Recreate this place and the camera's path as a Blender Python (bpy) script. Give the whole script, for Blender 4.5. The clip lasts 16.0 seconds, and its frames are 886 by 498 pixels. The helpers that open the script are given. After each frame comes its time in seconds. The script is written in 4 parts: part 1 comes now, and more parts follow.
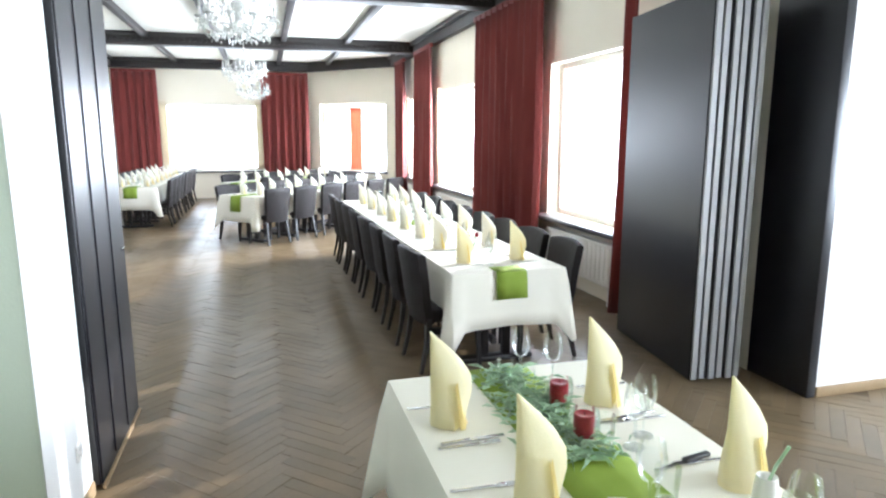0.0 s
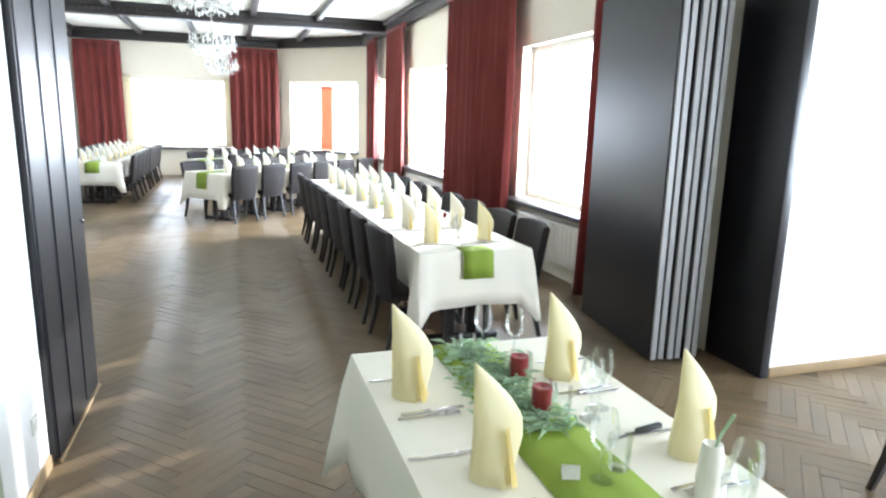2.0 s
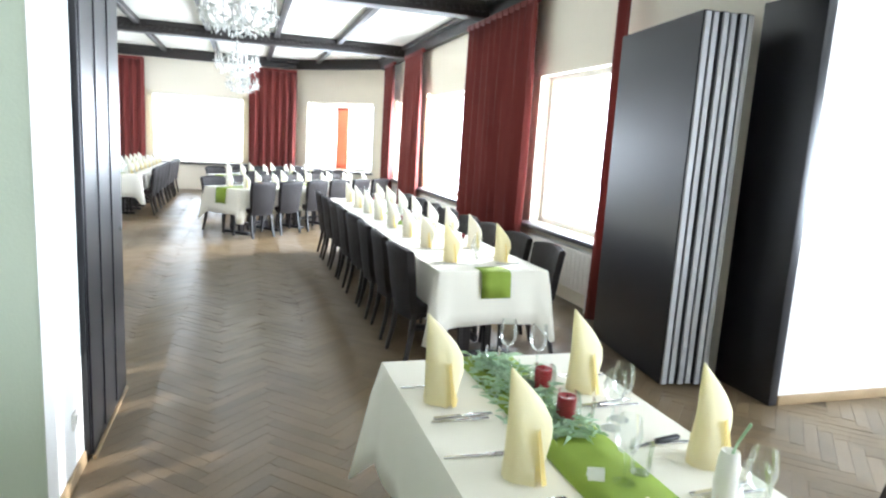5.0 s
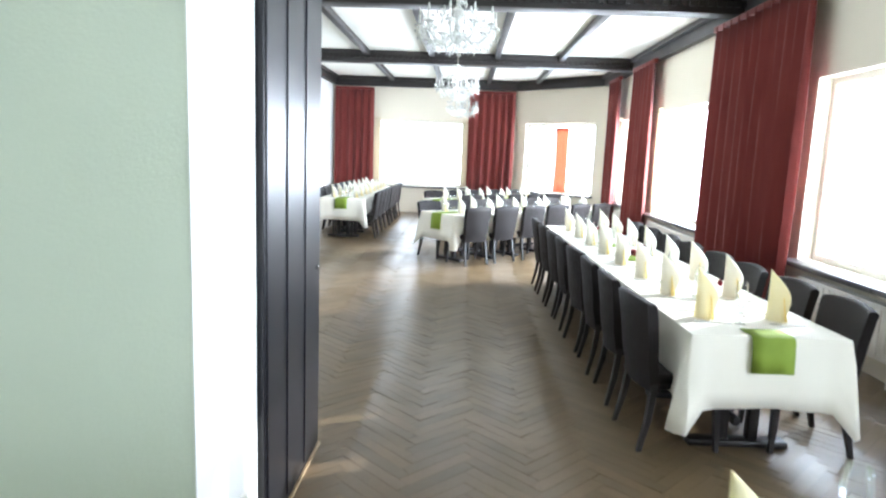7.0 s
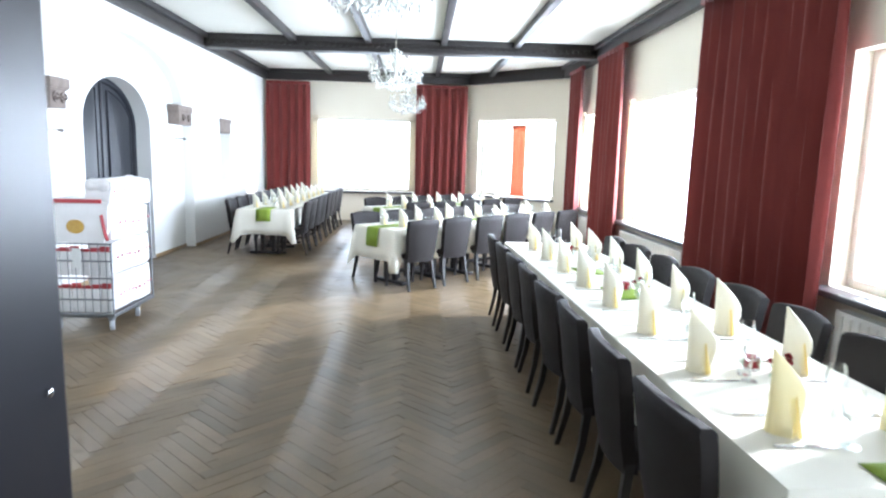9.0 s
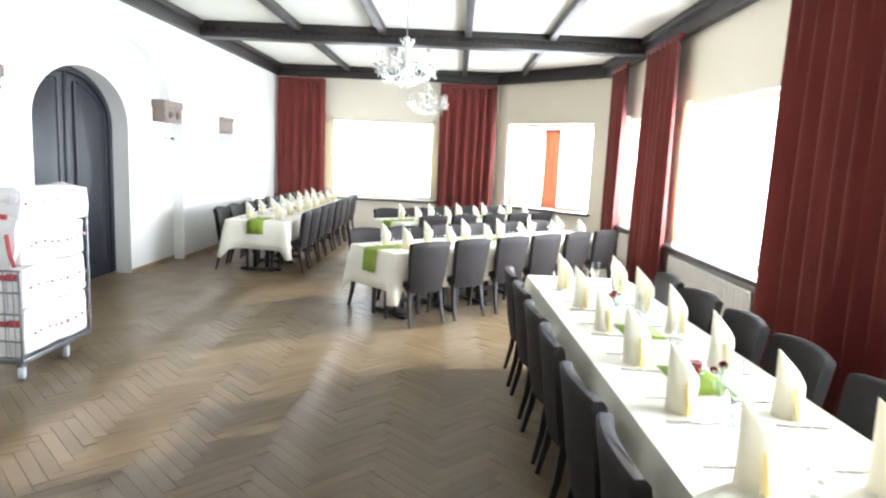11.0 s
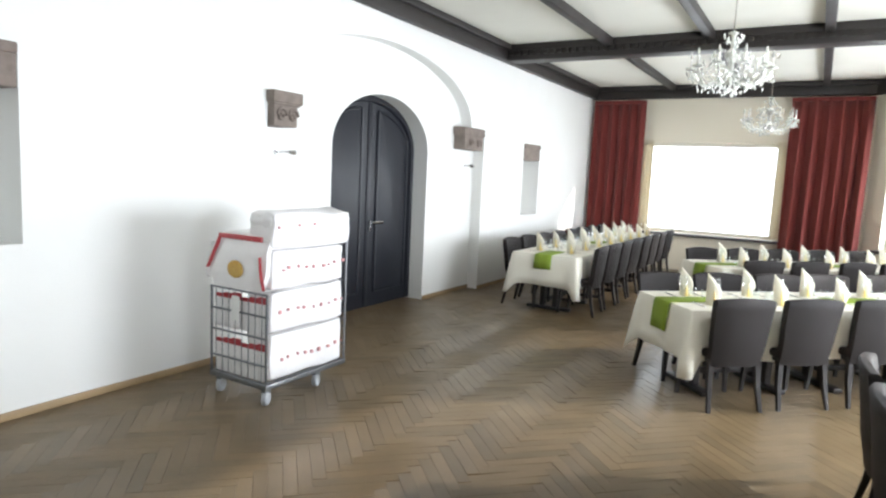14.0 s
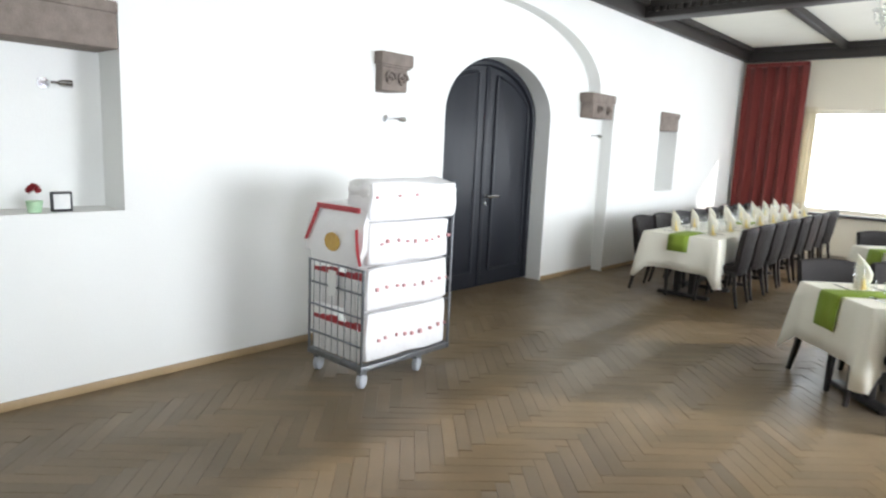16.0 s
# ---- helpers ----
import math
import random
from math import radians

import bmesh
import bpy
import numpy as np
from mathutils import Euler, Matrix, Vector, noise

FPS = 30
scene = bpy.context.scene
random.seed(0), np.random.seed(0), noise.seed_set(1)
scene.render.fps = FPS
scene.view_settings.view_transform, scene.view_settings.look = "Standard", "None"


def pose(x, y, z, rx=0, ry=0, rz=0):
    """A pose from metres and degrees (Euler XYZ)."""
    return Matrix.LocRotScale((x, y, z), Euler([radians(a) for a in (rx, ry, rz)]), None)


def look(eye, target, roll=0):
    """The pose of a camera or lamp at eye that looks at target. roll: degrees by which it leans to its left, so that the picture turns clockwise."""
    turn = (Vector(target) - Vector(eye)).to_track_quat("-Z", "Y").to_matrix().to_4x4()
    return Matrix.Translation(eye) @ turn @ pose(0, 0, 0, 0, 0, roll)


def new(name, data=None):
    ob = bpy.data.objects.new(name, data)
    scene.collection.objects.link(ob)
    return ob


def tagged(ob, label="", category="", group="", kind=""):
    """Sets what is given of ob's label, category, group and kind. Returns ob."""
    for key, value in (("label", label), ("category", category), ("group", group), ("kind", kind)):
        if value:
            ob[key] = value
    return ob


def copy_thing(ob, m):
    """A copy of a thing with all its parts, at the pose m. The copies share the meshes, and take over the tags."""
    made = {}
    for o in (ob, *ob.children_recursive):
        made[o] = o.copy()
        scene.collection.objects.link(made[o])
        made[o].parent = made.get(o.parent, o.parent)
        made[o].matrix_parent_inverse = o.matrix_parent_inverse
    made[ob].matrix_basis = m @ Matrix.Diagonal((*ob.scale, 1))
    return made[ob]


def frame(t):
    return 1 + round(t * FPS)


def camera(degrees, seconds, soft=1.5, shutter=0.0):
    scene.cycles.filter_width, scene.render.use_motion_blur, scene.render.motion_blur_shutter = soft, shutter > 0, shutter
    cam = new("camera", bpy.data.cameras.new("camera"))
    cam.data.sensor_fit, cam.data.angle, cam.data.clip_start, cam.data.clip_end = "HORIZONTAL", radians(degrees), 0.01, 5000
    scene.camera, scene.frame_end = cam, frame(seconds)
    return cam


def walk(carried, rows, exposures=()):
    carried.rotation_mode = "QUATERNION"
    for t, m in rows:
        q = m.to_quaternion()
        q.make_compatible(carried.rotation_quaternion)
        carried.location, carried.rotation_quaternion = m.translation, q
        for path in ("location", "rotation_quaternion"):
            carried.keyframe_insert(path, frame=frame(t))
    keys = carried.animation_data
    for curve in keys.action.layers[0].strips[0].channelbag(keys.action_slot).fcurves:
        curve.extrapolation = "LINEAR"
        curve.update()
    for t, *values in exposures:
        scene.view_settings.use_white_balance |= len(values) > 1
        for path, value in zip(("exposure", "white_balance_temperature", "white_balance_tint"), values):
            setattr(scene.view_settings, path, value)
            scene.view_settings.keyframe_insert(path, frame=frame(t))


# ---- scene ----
EXPOSURES = [(0.0, 0.58, 5800, 12), (3.5, 0.6, 5850, 11), (7.0, 0.58, 5750, 11), (8.5, 0.5, 5550, 12), (11.0, 0.42, 6150, 12), (12.5, 0.08, 6300, 12), (14.5, -0.22, 6300, 12), (16.0, -0.22, 6300, 12)]
cam = camera(70.1, 16.0, 2.2, 0.5)
PATH = [
    (0.0, 0.306, -0.023, 1.708, 79.86, 0.0, -15.63),
    (0.5, 0.262, -0.026, 1.7, 79.46, -1.3, -16.99),
    (1.0, 0.291, -0.033, 1.687, 78.37, -1.16, -17.09),
    (1.5, 0.313, -0.035, 1.686, 79.33, -1.28, -17.14),
    (2.0, 0.324, -0.046, 1.678, 78.42, -1.48, -18.06),
    (2.5, 0.334, -0.069, 1.67, 78.47, -1.89, -19.99),
    (3.0, 0.315, -0.106, 1.677, 79.54, -2.44, -21.76),
    (3.5, 0.27, -0.166, 1.656, 78.32, -3.43, -20.17),
    (6.0, 0.169, -0.128, 1.682, 81.42, -2.37, -10.69),
    (6.5, 0.198, 0.273, 1.652, 79.78, -2.19, -1.08),
    (7.0, 0.246, 0.697, 1.68, 81.45, -2.18, 2.04),
    (7.5, 0.246, 1.136, 1.703, 82.21, -2.62, -6.18),
    (8.0, 0.331, 1.598, 1.679, 80.91, -1.63, -8.84),
    (8.5, 0.389, 2.013, 1.681, 81.49, -0.79, -3.97),
    (11.0, 0.71, 3.827, 1.756, 81.85, -2.57, 1.21),
    (11.5, 0.798, 4.145, 1.747, 82.61, -3.34, 11.34),
    (12.0, 0.893, 4.418, 1.727, 81.54, -2.84, 16.96),
    (12.5, 0.888, 4.657, 1.716, 82.14, -3.07, 14.12),
    (13.0, 0.89, 4.87, 1.72, 82.94, -2.76, 18.28),
    (13.5, 0.907, 5.02, 1.728, 82.84, -3.36, 27.63),
    (14.0, 0.887, 5.062, 1.723, 83.3, -2.68, 30.78),
    (14.5, 0.867, 5.071, 1.709, 82.9, -2.28, 33.45),
    (15.0, 0.861, 5.135, 1.685, 82.72, -2.57, 36.64),
    (15.5, 0.804, 5.29, 1.652, 80.39, -1.3, 39.46),
    (16.0, 0.679, 5.552, 1.646, 80.75, -2.57, 42.23),
]
walk(cam, [(t, pose(x, y, z, rx, ry, rz)) for t, x, y, z, rx, ry, rz in PATH], EXPOSURES)
# ---------------------------------------------------------------- world and light
world = bpy.data.worlds.new("sky")
scene.world = world
world.use_nodes = True
wn = world.node_tree.nodes
sky = wn.new("ShaderNodeTexSky")
sky.sky_type, sky.sun_disc = "NISHITA", False
sky.sun_elevation, sky.sun_rotation = radians(21), radians(61)
world.node_tree.links.new(sky.outputs[0], wn["Background"].inputs[0])
wn["Background"].inputs[1].default_value = 0.15
sun = new("sun", bpy.data.lights.new("sun", "SUN"))
sun.data.energy, sun.data.angle, sun.data.color = 5.0, radians(0.6), (1, 0.95, 0.88)
sun.matrix_world = look((12, 6.6, 5.25), (0, 0, 0))


def window_light(name, centre, facing, width, height, power):
    lamp = new(name, bpy.data.lights.new(name, "AREA"))
    lamp.data.shape, lamp.data.size, lamp.data.size_y = "RECTANGLE", width, height
    lamp.data.energy, lamp.data.color = power, (0.90, 0.96, 1.0)
    c = Vector(centre)
    lamp.matrix_world = look(c, c + Vector(facing))
    return lamp


# ---------------------------------------------------------------- materials
def material(name, colour, rough=0.5, metal=0.0, second=None, scale=6.0, fine=60.0, bump=0.1, stretch=(1, 1, 1), vary=0.0,
             transmission=0.0, coat=0.0, sheen=0.0, rough_vary=0.1, specular=0.5, translucent=0.0):
    """A surface with two scales of colour variation, uneven gloss and fine relief."""
    m = bpy.data.materials.new(name)
    m.use_nodes = True
    nt = m.node_tree
    n, link = nt.nodes, nt.links.new
    b = n["Principled BSDF"]
    second = second or tuple(c * 0.8 for c in colour)
    tc, mp = n.new("ShaderNodeTexCoord"), n.new("ShaderNodeMapping")
    mp.inputs["Scale"].default_value = stretch
    link(tc.outputs["Object"], mp.inputs["Vector"])
    big, small = n.new("ShaderNodeTexNoise"), n.new("ShaderNodeTexNoise")
    big.inputs["Scale"].default_value, small.inputs["Scale"].default_value = scale, fine
    big.inputs["Detail"].default_value, small.inputs["Detail"].default_value = 4, 3
    for q in (big, small):
        link(mp.outputs[0], q.inputs["Vector"])
    mix, fac = n.new("ShaderNodeMix"), n.new("ShaderNodeMath")
    mix.data_type, fac.operation = "RGBA", "MULTIPLY_ADD"
    link(small.outputs["Fac"], fac.inputs[0])
    fac.inputs[1].default_value = 0.5
    half = n.new("ShaderNodeMath")
    half.operation = "MULTIPLY_ADD"
    link(big.outputs["Fac"], half.inputs[0])
    half.inputs[1].default_value, half.inputs[2].default_value = 1.2, -0.35
    link(half.outputs[0], fac.inputs[2])
    fac.use_clamp = True
    mix.inputs[6].default_value, mix.inputs[7].default_value = (*colour, 1), (*second, 1)
    link(fac.outputs[0], mix.inputs[0])
    col = mix.outputs[2]
    if vary:
        info, geo = n.new("ShaderNodeObjectInfo"), n.new("ShaderNodeNewGeometry")
        add, rng, hsv = n.new("ShaderNodeMath"), n.new("ShaderNodeMapRange"), n.new("ShaderNodeHueSaturation")
        add.operation = "ADD"
        link(info.outputs["Random"], add.inputs[0])
        link(geo.outputs["Random Per Island"], add.inputs[1])
        rng.inputs["From Max"].default_value = 2
        rng.inputs["To Min"].default_value, rng.inputs["To Max"].default_value = 1 - vary, 1 + vary
        link(add.outputs[0], rng.inputs["Value"])
        link(rng.outputs[0], hsv.inputs["Value"])
        link(col, hsv.inputs["Color"])
        col = hsv.outputs[0]
    link(col, b.inputs["Base Color"])
    rr = n.new("ShaderNodeMapRange")
    rr.inputs["To Min"].default_value, rr.inputs["To Max"].default_value = max(0.02, rough - rough_vary), min(1, rough + rough_vary)
    link(big.outputs["Fac"], rr.inputs["Value"])
    link(rr.outputs[0], b.inputs["Roughness"])
    b.inputs["Metallic"].default_value = metal
    b.inputs["Transmission Weight"].default_value = transmission
    b.inputs["Coat Weight"].default_value = coat
    b.inputs["Sheen Weight"].default_value = sheen
    b.inputs["Specular IOR Level"].default_value = specular
    if bump:
        bp = n.new("ShaderNodeBump")
        bp.inputs["Strength"].default_value, bp.inputs["Distance"].default_value = bump, 0.004
        link(small.outputs["Fac"], bp.inputs["Height"])
        link(bp.outputs[0], b.inputs["Normal"])
    if translucent:
        tr, ms = n.new("ShaderNodeBsdfTranslucent"), n.new("ShaderNodeMixShader")
        link(col, tr.inputs["Color"])
        ms.inputs[0].default_value = translucent
        link(b.outputs[0], ms.inputs[1])
        link(tr.outputs[0], ms.inputs[2])
        link(ms.outputs[0], n["Material Output"].inputs["Surface"])
    return m


PLASTER = material("white_plaster", (0.82, 0.82, 0.80), 0.9, second=(0.77, 0.77, 0.74), scale=1.2, fine=90, bump=0.25)
SAGE = material("sage_plaster", (0.66, 0.72, 0.59), 0.9, second=(0.60, 0.67, 0.54), scale=1.0, fine=90, bump=0.25)
CREAM = material("cream_plaster", (0.84, 0.79, 0.67), 0.9, second=(0.80, 0.74, 0.61), scale=1.2, fine=90, bump=0.2)
CEILING = material("ceiling_white", (0.80, 0.79, 0.72), 0.85, second=(0.74, 0.73, 0.65), scale=1.5, fine=40, bump=0.15)
DARKWOOD = material("dark_stained_wood", (0.017, 0.013, 0.012), 0.42, second=(0.032, 0.024, 0.020), scale=3, fine=40, stretch=(6, 6, 0.5), bump=0.15)
PANELWOOD = material("black_lacquered_wood", (0.010, 0.010, 0.013), 0.33, second=(0.0115, 0.011, 0.014), scale=1.5, fine=30, stretch=(1.5, 1.5, 0.6), bump=0, rough_vary=0.015)
DOORWOOD = material("charcoal_painted_oak", (0.010, 0.012, 0.018), 0.42, second=(0.020, 0.021, 0.026), scale=2, fine=50, stretch=(7, 7, 0.4), bump=0.1, specular=0.3)
BEAMWOOD = material("black_brown_beam", (0.015, 0.012, 0.011), 0.5, second=(0.028, 0.022, 0.019), scale=3, fine=40, bump=0.2)
PARQUET = material("oak_parquet", (0.180, 0.128, 0.071), 0.36, second=(0.105, 0.074, 0.040), scale=2.2, fine=45, bump=0.06, vary=0.30, rough_vary=0.10)
pn = PARQUET.node_tree.nodes
tangent = pn.new("ShaderNodeTangent")
tangent.direction_type, tangent.uv_map = "UV_MAP", "grain"
pn["Principled BSDF"].inputs["Anisotropic"].default_value = 0.85
PARQUET.node_tree.links.new(tangent.outputs[0], pn["Principled BSDF"].inputs["Tangent"])
JOINT = material("parquet_joint", (0.12, 0.085, 0.047), 0.5, bump=0)
OAK = material("oak_trim", (0.42, 0.30, 0.17), 0.5, second=(0.30, 0.21, 0.11), scale=4, fine=40, bump=0.1)
CURTAIN = material("wine_red_velvet", (0.235, 0.034, 0.026), 0.85, second=(0.165, 0.021, 0.017), scale=3, fine=70, stretch=(3, 3, 0.5), bump=0.2, sheen=0.25, translucent=0.25)
ORANGE = material("orange_red_curtain", (0.74, 0.36, 0.24), 0.85, second=(0.66, 0.30, 0.19), scale=3, fine=70, stretch=(3, 3, 0.5), bump=0.2, translucent=0.4)
NET = material("cream_net_curtain", (0.80, 0.74, 0.60), 0.9, second=(0.72, 0.65, 0.50), scale=3, fine=70, bump=0.1, translucent=0.5)
WICKER = material("dark_brown_wicker", (0.009, 0.0066, 0.0060), 0.62, second=(0.017, 0.0125, 0.0112), scale=4, fine=220, stretch=(1, 1, 2.5), bump=0.6, specular=0.25)
CHAIRLEG = material("black_chair_wood", (0.012, 0.010, 0.010), 0.35, second=(0.02, 0.016, 0.015), scale=4, fine=40, bump=0.05)
LINEN = material("white_tablecloth", (0.86, 0.83, 0.73), 0.85, second=(0.83, 0.79, 0.67), scale=3, fine=260, bump=0.3, sheen=0.1)
# Same cloth in a deeper yellow: the front fold's shade is in the colour.
NAPKIN_FOLD = material("shaded_yellow_napkin_fold", (0.86, 0.74, 0.36), 0.8, second=(0.84, 0.66, 0.24), scale=7, fine=200, bump=0.25, translucent=0.35)
NAPKIN = material("pale_yellow_napkin", (0.88, 0.84, 0.62), 0.8, second=(0.85, 0.77, 0.48), scale=7, fine=200, bump=0.25, translucent=0.35)
NAPKINW = material("white_napkin", (0.84, 0.82, 0.74), 0.8, second=(0.82, 0.78, 0.64), scale=7, fine=200, bump=0.25, translucent=0.3)
RUNNER = material("lime_green_runner", (0.26, 0.36, 0.035), 0.75, second=(0.20, 0.29, 0.025), scale=8, fine=240, bump=0.35)
SPRIG = material("green_sprig", (0.20, 0.40, 0.20), 0.5, second=(0.52, 0.66, 0.48), scale=20, bump=0, vary=0.3)
FROSTED = material("frosted_green_grass", (0.34, 0.55, 0.32), 0.5, second=(0.66, 0.78, 0.62), scale=20, bump=0, vary=0.25)
STEEL = material("polished_steel", (0.72, 0.72, 0.73), 0.18, 1.0, second=(0.6, 0.6, 0.62), bump=0)
GALV = material("galvanised_wire", (0.27, 0.28, 0.29), 0.38, 0.9, second=(0.17, 0.18, 0.20), scale=20, bump=0.05)
ALU = material("grey_aluminium_edge", (0.46, 0.46, 0.46), 0.5, 0.3, second=(0.36, 0.36, 0.37), scale=8, stretch=(1, 1, 0.2), bump=0.05)
STONE = material("carved_sandstone", (0.27, 0.225, 0.195), 0.9, second=(0.15, 0.12, 0.10), scale=12, fine=120, bump=0.6)
SILL = material("dark_slate_sill", (0.055, 0.052, 0.055), 0.3, second=(0.08, 0.075, 0.075), scale=8, fine=90, bump=0.05)
RADWHITE = material("white_enamel", (0.80, 0.78, 0.74), 0.35, second=(0.76, 0.73, 0.68), scale=4, bump=0.03)
FRAMEW = material("white_window_frame", (0.80, 0.77, 0.70), 0.4, second=(0.76, 0.72, 0.64), scale=4, bump=0.05)
REDWAX = material("dark_red_wax", (0.30, 0.012, 0.020), 0.35, second=(0.22, 0.010, 0.016), scale=14, bump=0.05)
WRAP = material("white_plastic_wrap", (0.83, 0.82, 0.82), 0.35, second=(0.76, 0.74, 0.74), scale=9, fine=30, bump=0.5)
REDPRINT = material("red_print", (0.46, 0.07, 0.08), 0.5, second=(0.42, 0.03, 0.04), scale=9, bump=0.05)
YELPRINT = material("ochre_print", (0.60, 0.40, 0.08), 0.5, second=(0.45, 0.25, 0.05), scale=25, bump=0.05)
PINKPRINT = material("faded_red_print", (0.55, 0.20, 0.21), 0.6, second=(0.68, 0.42, 0.42), scale=30, bump=0)
RUBBER = material("grey_rubber", (0.55, 0.57, 0.60), 0.5, second=(0.28, 0.29, 0.31), bump=0.05)
PAPER = material("white_paper", (0.82, 0.82, 0.80), 0.7, bump=0)
BLACKPLASTIC = material("black_handle", (0.012, 0.012, 0.014), 0.35, bump=0)
BRASS = material("dull_silver_metal", (0.55, 0.52, 0.46), 0.3, 1.0, second=(0.45, 0.42, 0.36), bump=0.02)
GROUND = material("pale_gravel", (0.52, 0.50, 0.45), 0.95, second=(0.42, 0.40, 0.36), scale=0.5, fine=10, bump=0.3)


def glass_material(name, colour=(1, 1, 1), rough=0.0, thin=0.75):
    """Clear glass, mixed with plain transparency so that thin vessels stay bright."""
    m = bpy.data.materials.new(name)
    m.use_nodes = True
    n, link = m.node_tree.nodes, m.node_tree.links.new
    tr, gl, ms, fr = (n.new("ShaderNodeBsdfTransparent"), n.new("ShaderNodeBsdfGlossy"), n.new("ShaderNodeMixShader"), n.new("ShaderNodeFresnel"))
    tr.inputs[0].default_value, gl.inputs[0].default_value = (*colour, 1), (1, 1, 1, 1)
    gl.inputs["Roughness"].default_value = rough
    fr.inputs[0].default_value = 1.0 + thin
    half = n.new("ShaderNodeMath")
    half.operation = "MULTIPLY"
    half.inputs[1].default_value = 0.6
    link(fr.outputs[0], half.inputs[0])
    link(half.outputs[0], ms.inputs[0])
    link(tr.outputs[0], ms.inputs[1])
    link(gl.outputs[0], ms.inputs[2])
    link(ms.outputs[0], n["Material Output"].inputs["Surface"])
    return m


GLASS = glass_material("clear_glass", (0.96, 0.98, 0.98), 0.03, 0.5)
PANE = glass_material("window_glass", (0.97, 0.98, 0.98), 0.0, 0.45)
CRYSTAL = material("crystal", (0.93, 0.94, 0.90), 0.08, second=(0.80, 0.80, 0.72), scale=30, bump=0, transmission=0.55, vary=0.12)


# ---------------------------------------------------------------- mesh helpers
def finish(name, bm, mat, smooth=None):
    me = bpy.data.meshes.new(name)
    bm.normal_update()
    bm.to_mesh(me)
    bm.free()
    me.materials.append(mat)
    if smooth:
        for p in me.polygons:
            p.use_smooth = True
        me.set_sharp_from_angle(angle=radians(smooth))
    return me


def part(name, bm, mat, parent, label="", smooth=27, at=None):
    ob = new(name, finish(name, bm, mat, smooth))
    ob.parent = parent
    if at is not None:
        ob.matrix_basis = at
    if label:
        tagged(ob, label)
    return ob


def same(name, mesh, parent, at):
    ob = new(name, mesh)
    ob.parent, ob.matrix_basis = parent, at
    return ob


def thing(name, at, label, category, group="", kind=""):
    ob = new(name)
    ob.empty_display_size = 0.1
    ob.matrix_basis = at
    return tagged(ob, label, category, group, kind)


def solid(name, bm, mat, label="", category="", group="", kind="", at=None, smooth=27):
    ob = new(name, finish(name, bm, mat, smooth))
    if at is not None:
        ob.matrix_basis = at
    return tagged(ob, label, category, group, kind)


def box(bm, lo, hi, bevel=0.0, m=None):
    """A box between two corners, with a small bevel, into bm."""
    x0, y0, z0 = lo
    x1, y1, z1 = hi
    t = bmesh.new()
    bmesh.ops.create_cube(t, size=1.0, matrix=Matrix.Translation(((x0 + x1) / 2, (y0 + y1) / 2, (z0 + z1) / 2)) @ Matrix.Diagonal((x1 - x0, y1 - y0, z1 - z0, 1)))
    if bevel:
        bmesh.ops.bevel(t, geom=t.edges[:], offset=bevel, segments=2, profile=0.5, affect="EDGES")
    merge(bm, t, m)
    return bm


def merge(bm, t, m=None):
    if m is not None:
        bmesh.ops.transform(t, matrix=m, verts=t.verts[:])
    me = bpy.data.meshes.new("tmp")
    t.to_mesh(me)
    t.free()
    bm.from_mesh(me)
    bpy.data.meshes.remove(me)


def bx(lo, hi, bevel=0.0, m=None):
    return box(bmesh.new(), lo, hi, bevel, m)


def rings(bm, loops, close=True, caps=True):
    """Skin a list of rings of points, all of one length."""
    vs = [[bm.verts.new(p) for p in loop] for loop in loops]
    n = len(vs[0])
    for a, b in zip(vs, vs[1:]):
        for i in range(n if close else n - 1):
            j = (i + 1) % n
            bm.faces.new((a[i], a[j], b[j], b[i]))
    if caps and close:
        bm.faces.new(vs[0][::-1])
        bm.faces.new(vs[-1])
    return bm


def lathe(profile, n=14, bm=None, at=(0, 0, 0), caps=False):
    bm = bm or bmesh.new()
    loops = [[(at[0] + r * math.cos(2 * math.pi * i / n), at[1] + r * math.sin(2 * math.pi * i / n), at[2] + z) for i in range(n)] for r, z in profile]
    return rings(bm, loops, True, caps)


def tube(points, r, n=6, bm=None, taper=None):
    """A round bar along points."""
    bm = bm or bmesh.new()
    pts = [Vector(p) for p in points]
    loops, ref = [], None
    for i, p in enumerate(pts):
        d = (pts[min(i + 1, len(pts) - 1)] - pts[max(i - 1, 0)]).normalized()
        if ref is None:
            ref = Vector((0, 0, 1)) if abs(d.z) < 0.9 else Vector((1, 0, 0))
        a = d.cross(ref).normalized()
        b = a.cross(d).normalized()
        rr = r if taper is None else r + (taper - r) * i / (len(pts) - 1)
        loops.append([p + rr * (math.cos(2 * math.pi * k / n) * a + math.sin(2 * math.pi * k / n) * b) for k in range(n)])
    return rings(bm, loops)


# ---------------------------------------------------------------- the shell
WL, WR, REC, FAR, Y0 = -3.52, 3.68, -3.69, 18.75, 3.16
CH0, CH1 = Vector((1.62, FAR)), Vector((WR, 16.72))
CEIL, BEAMZ = 3.74, 3.50


def structure(name, bm, mat, label, category="wall", smooth=27):
    return solid(name, bm, mat, label, category, "", "structure", smooth=smooth)


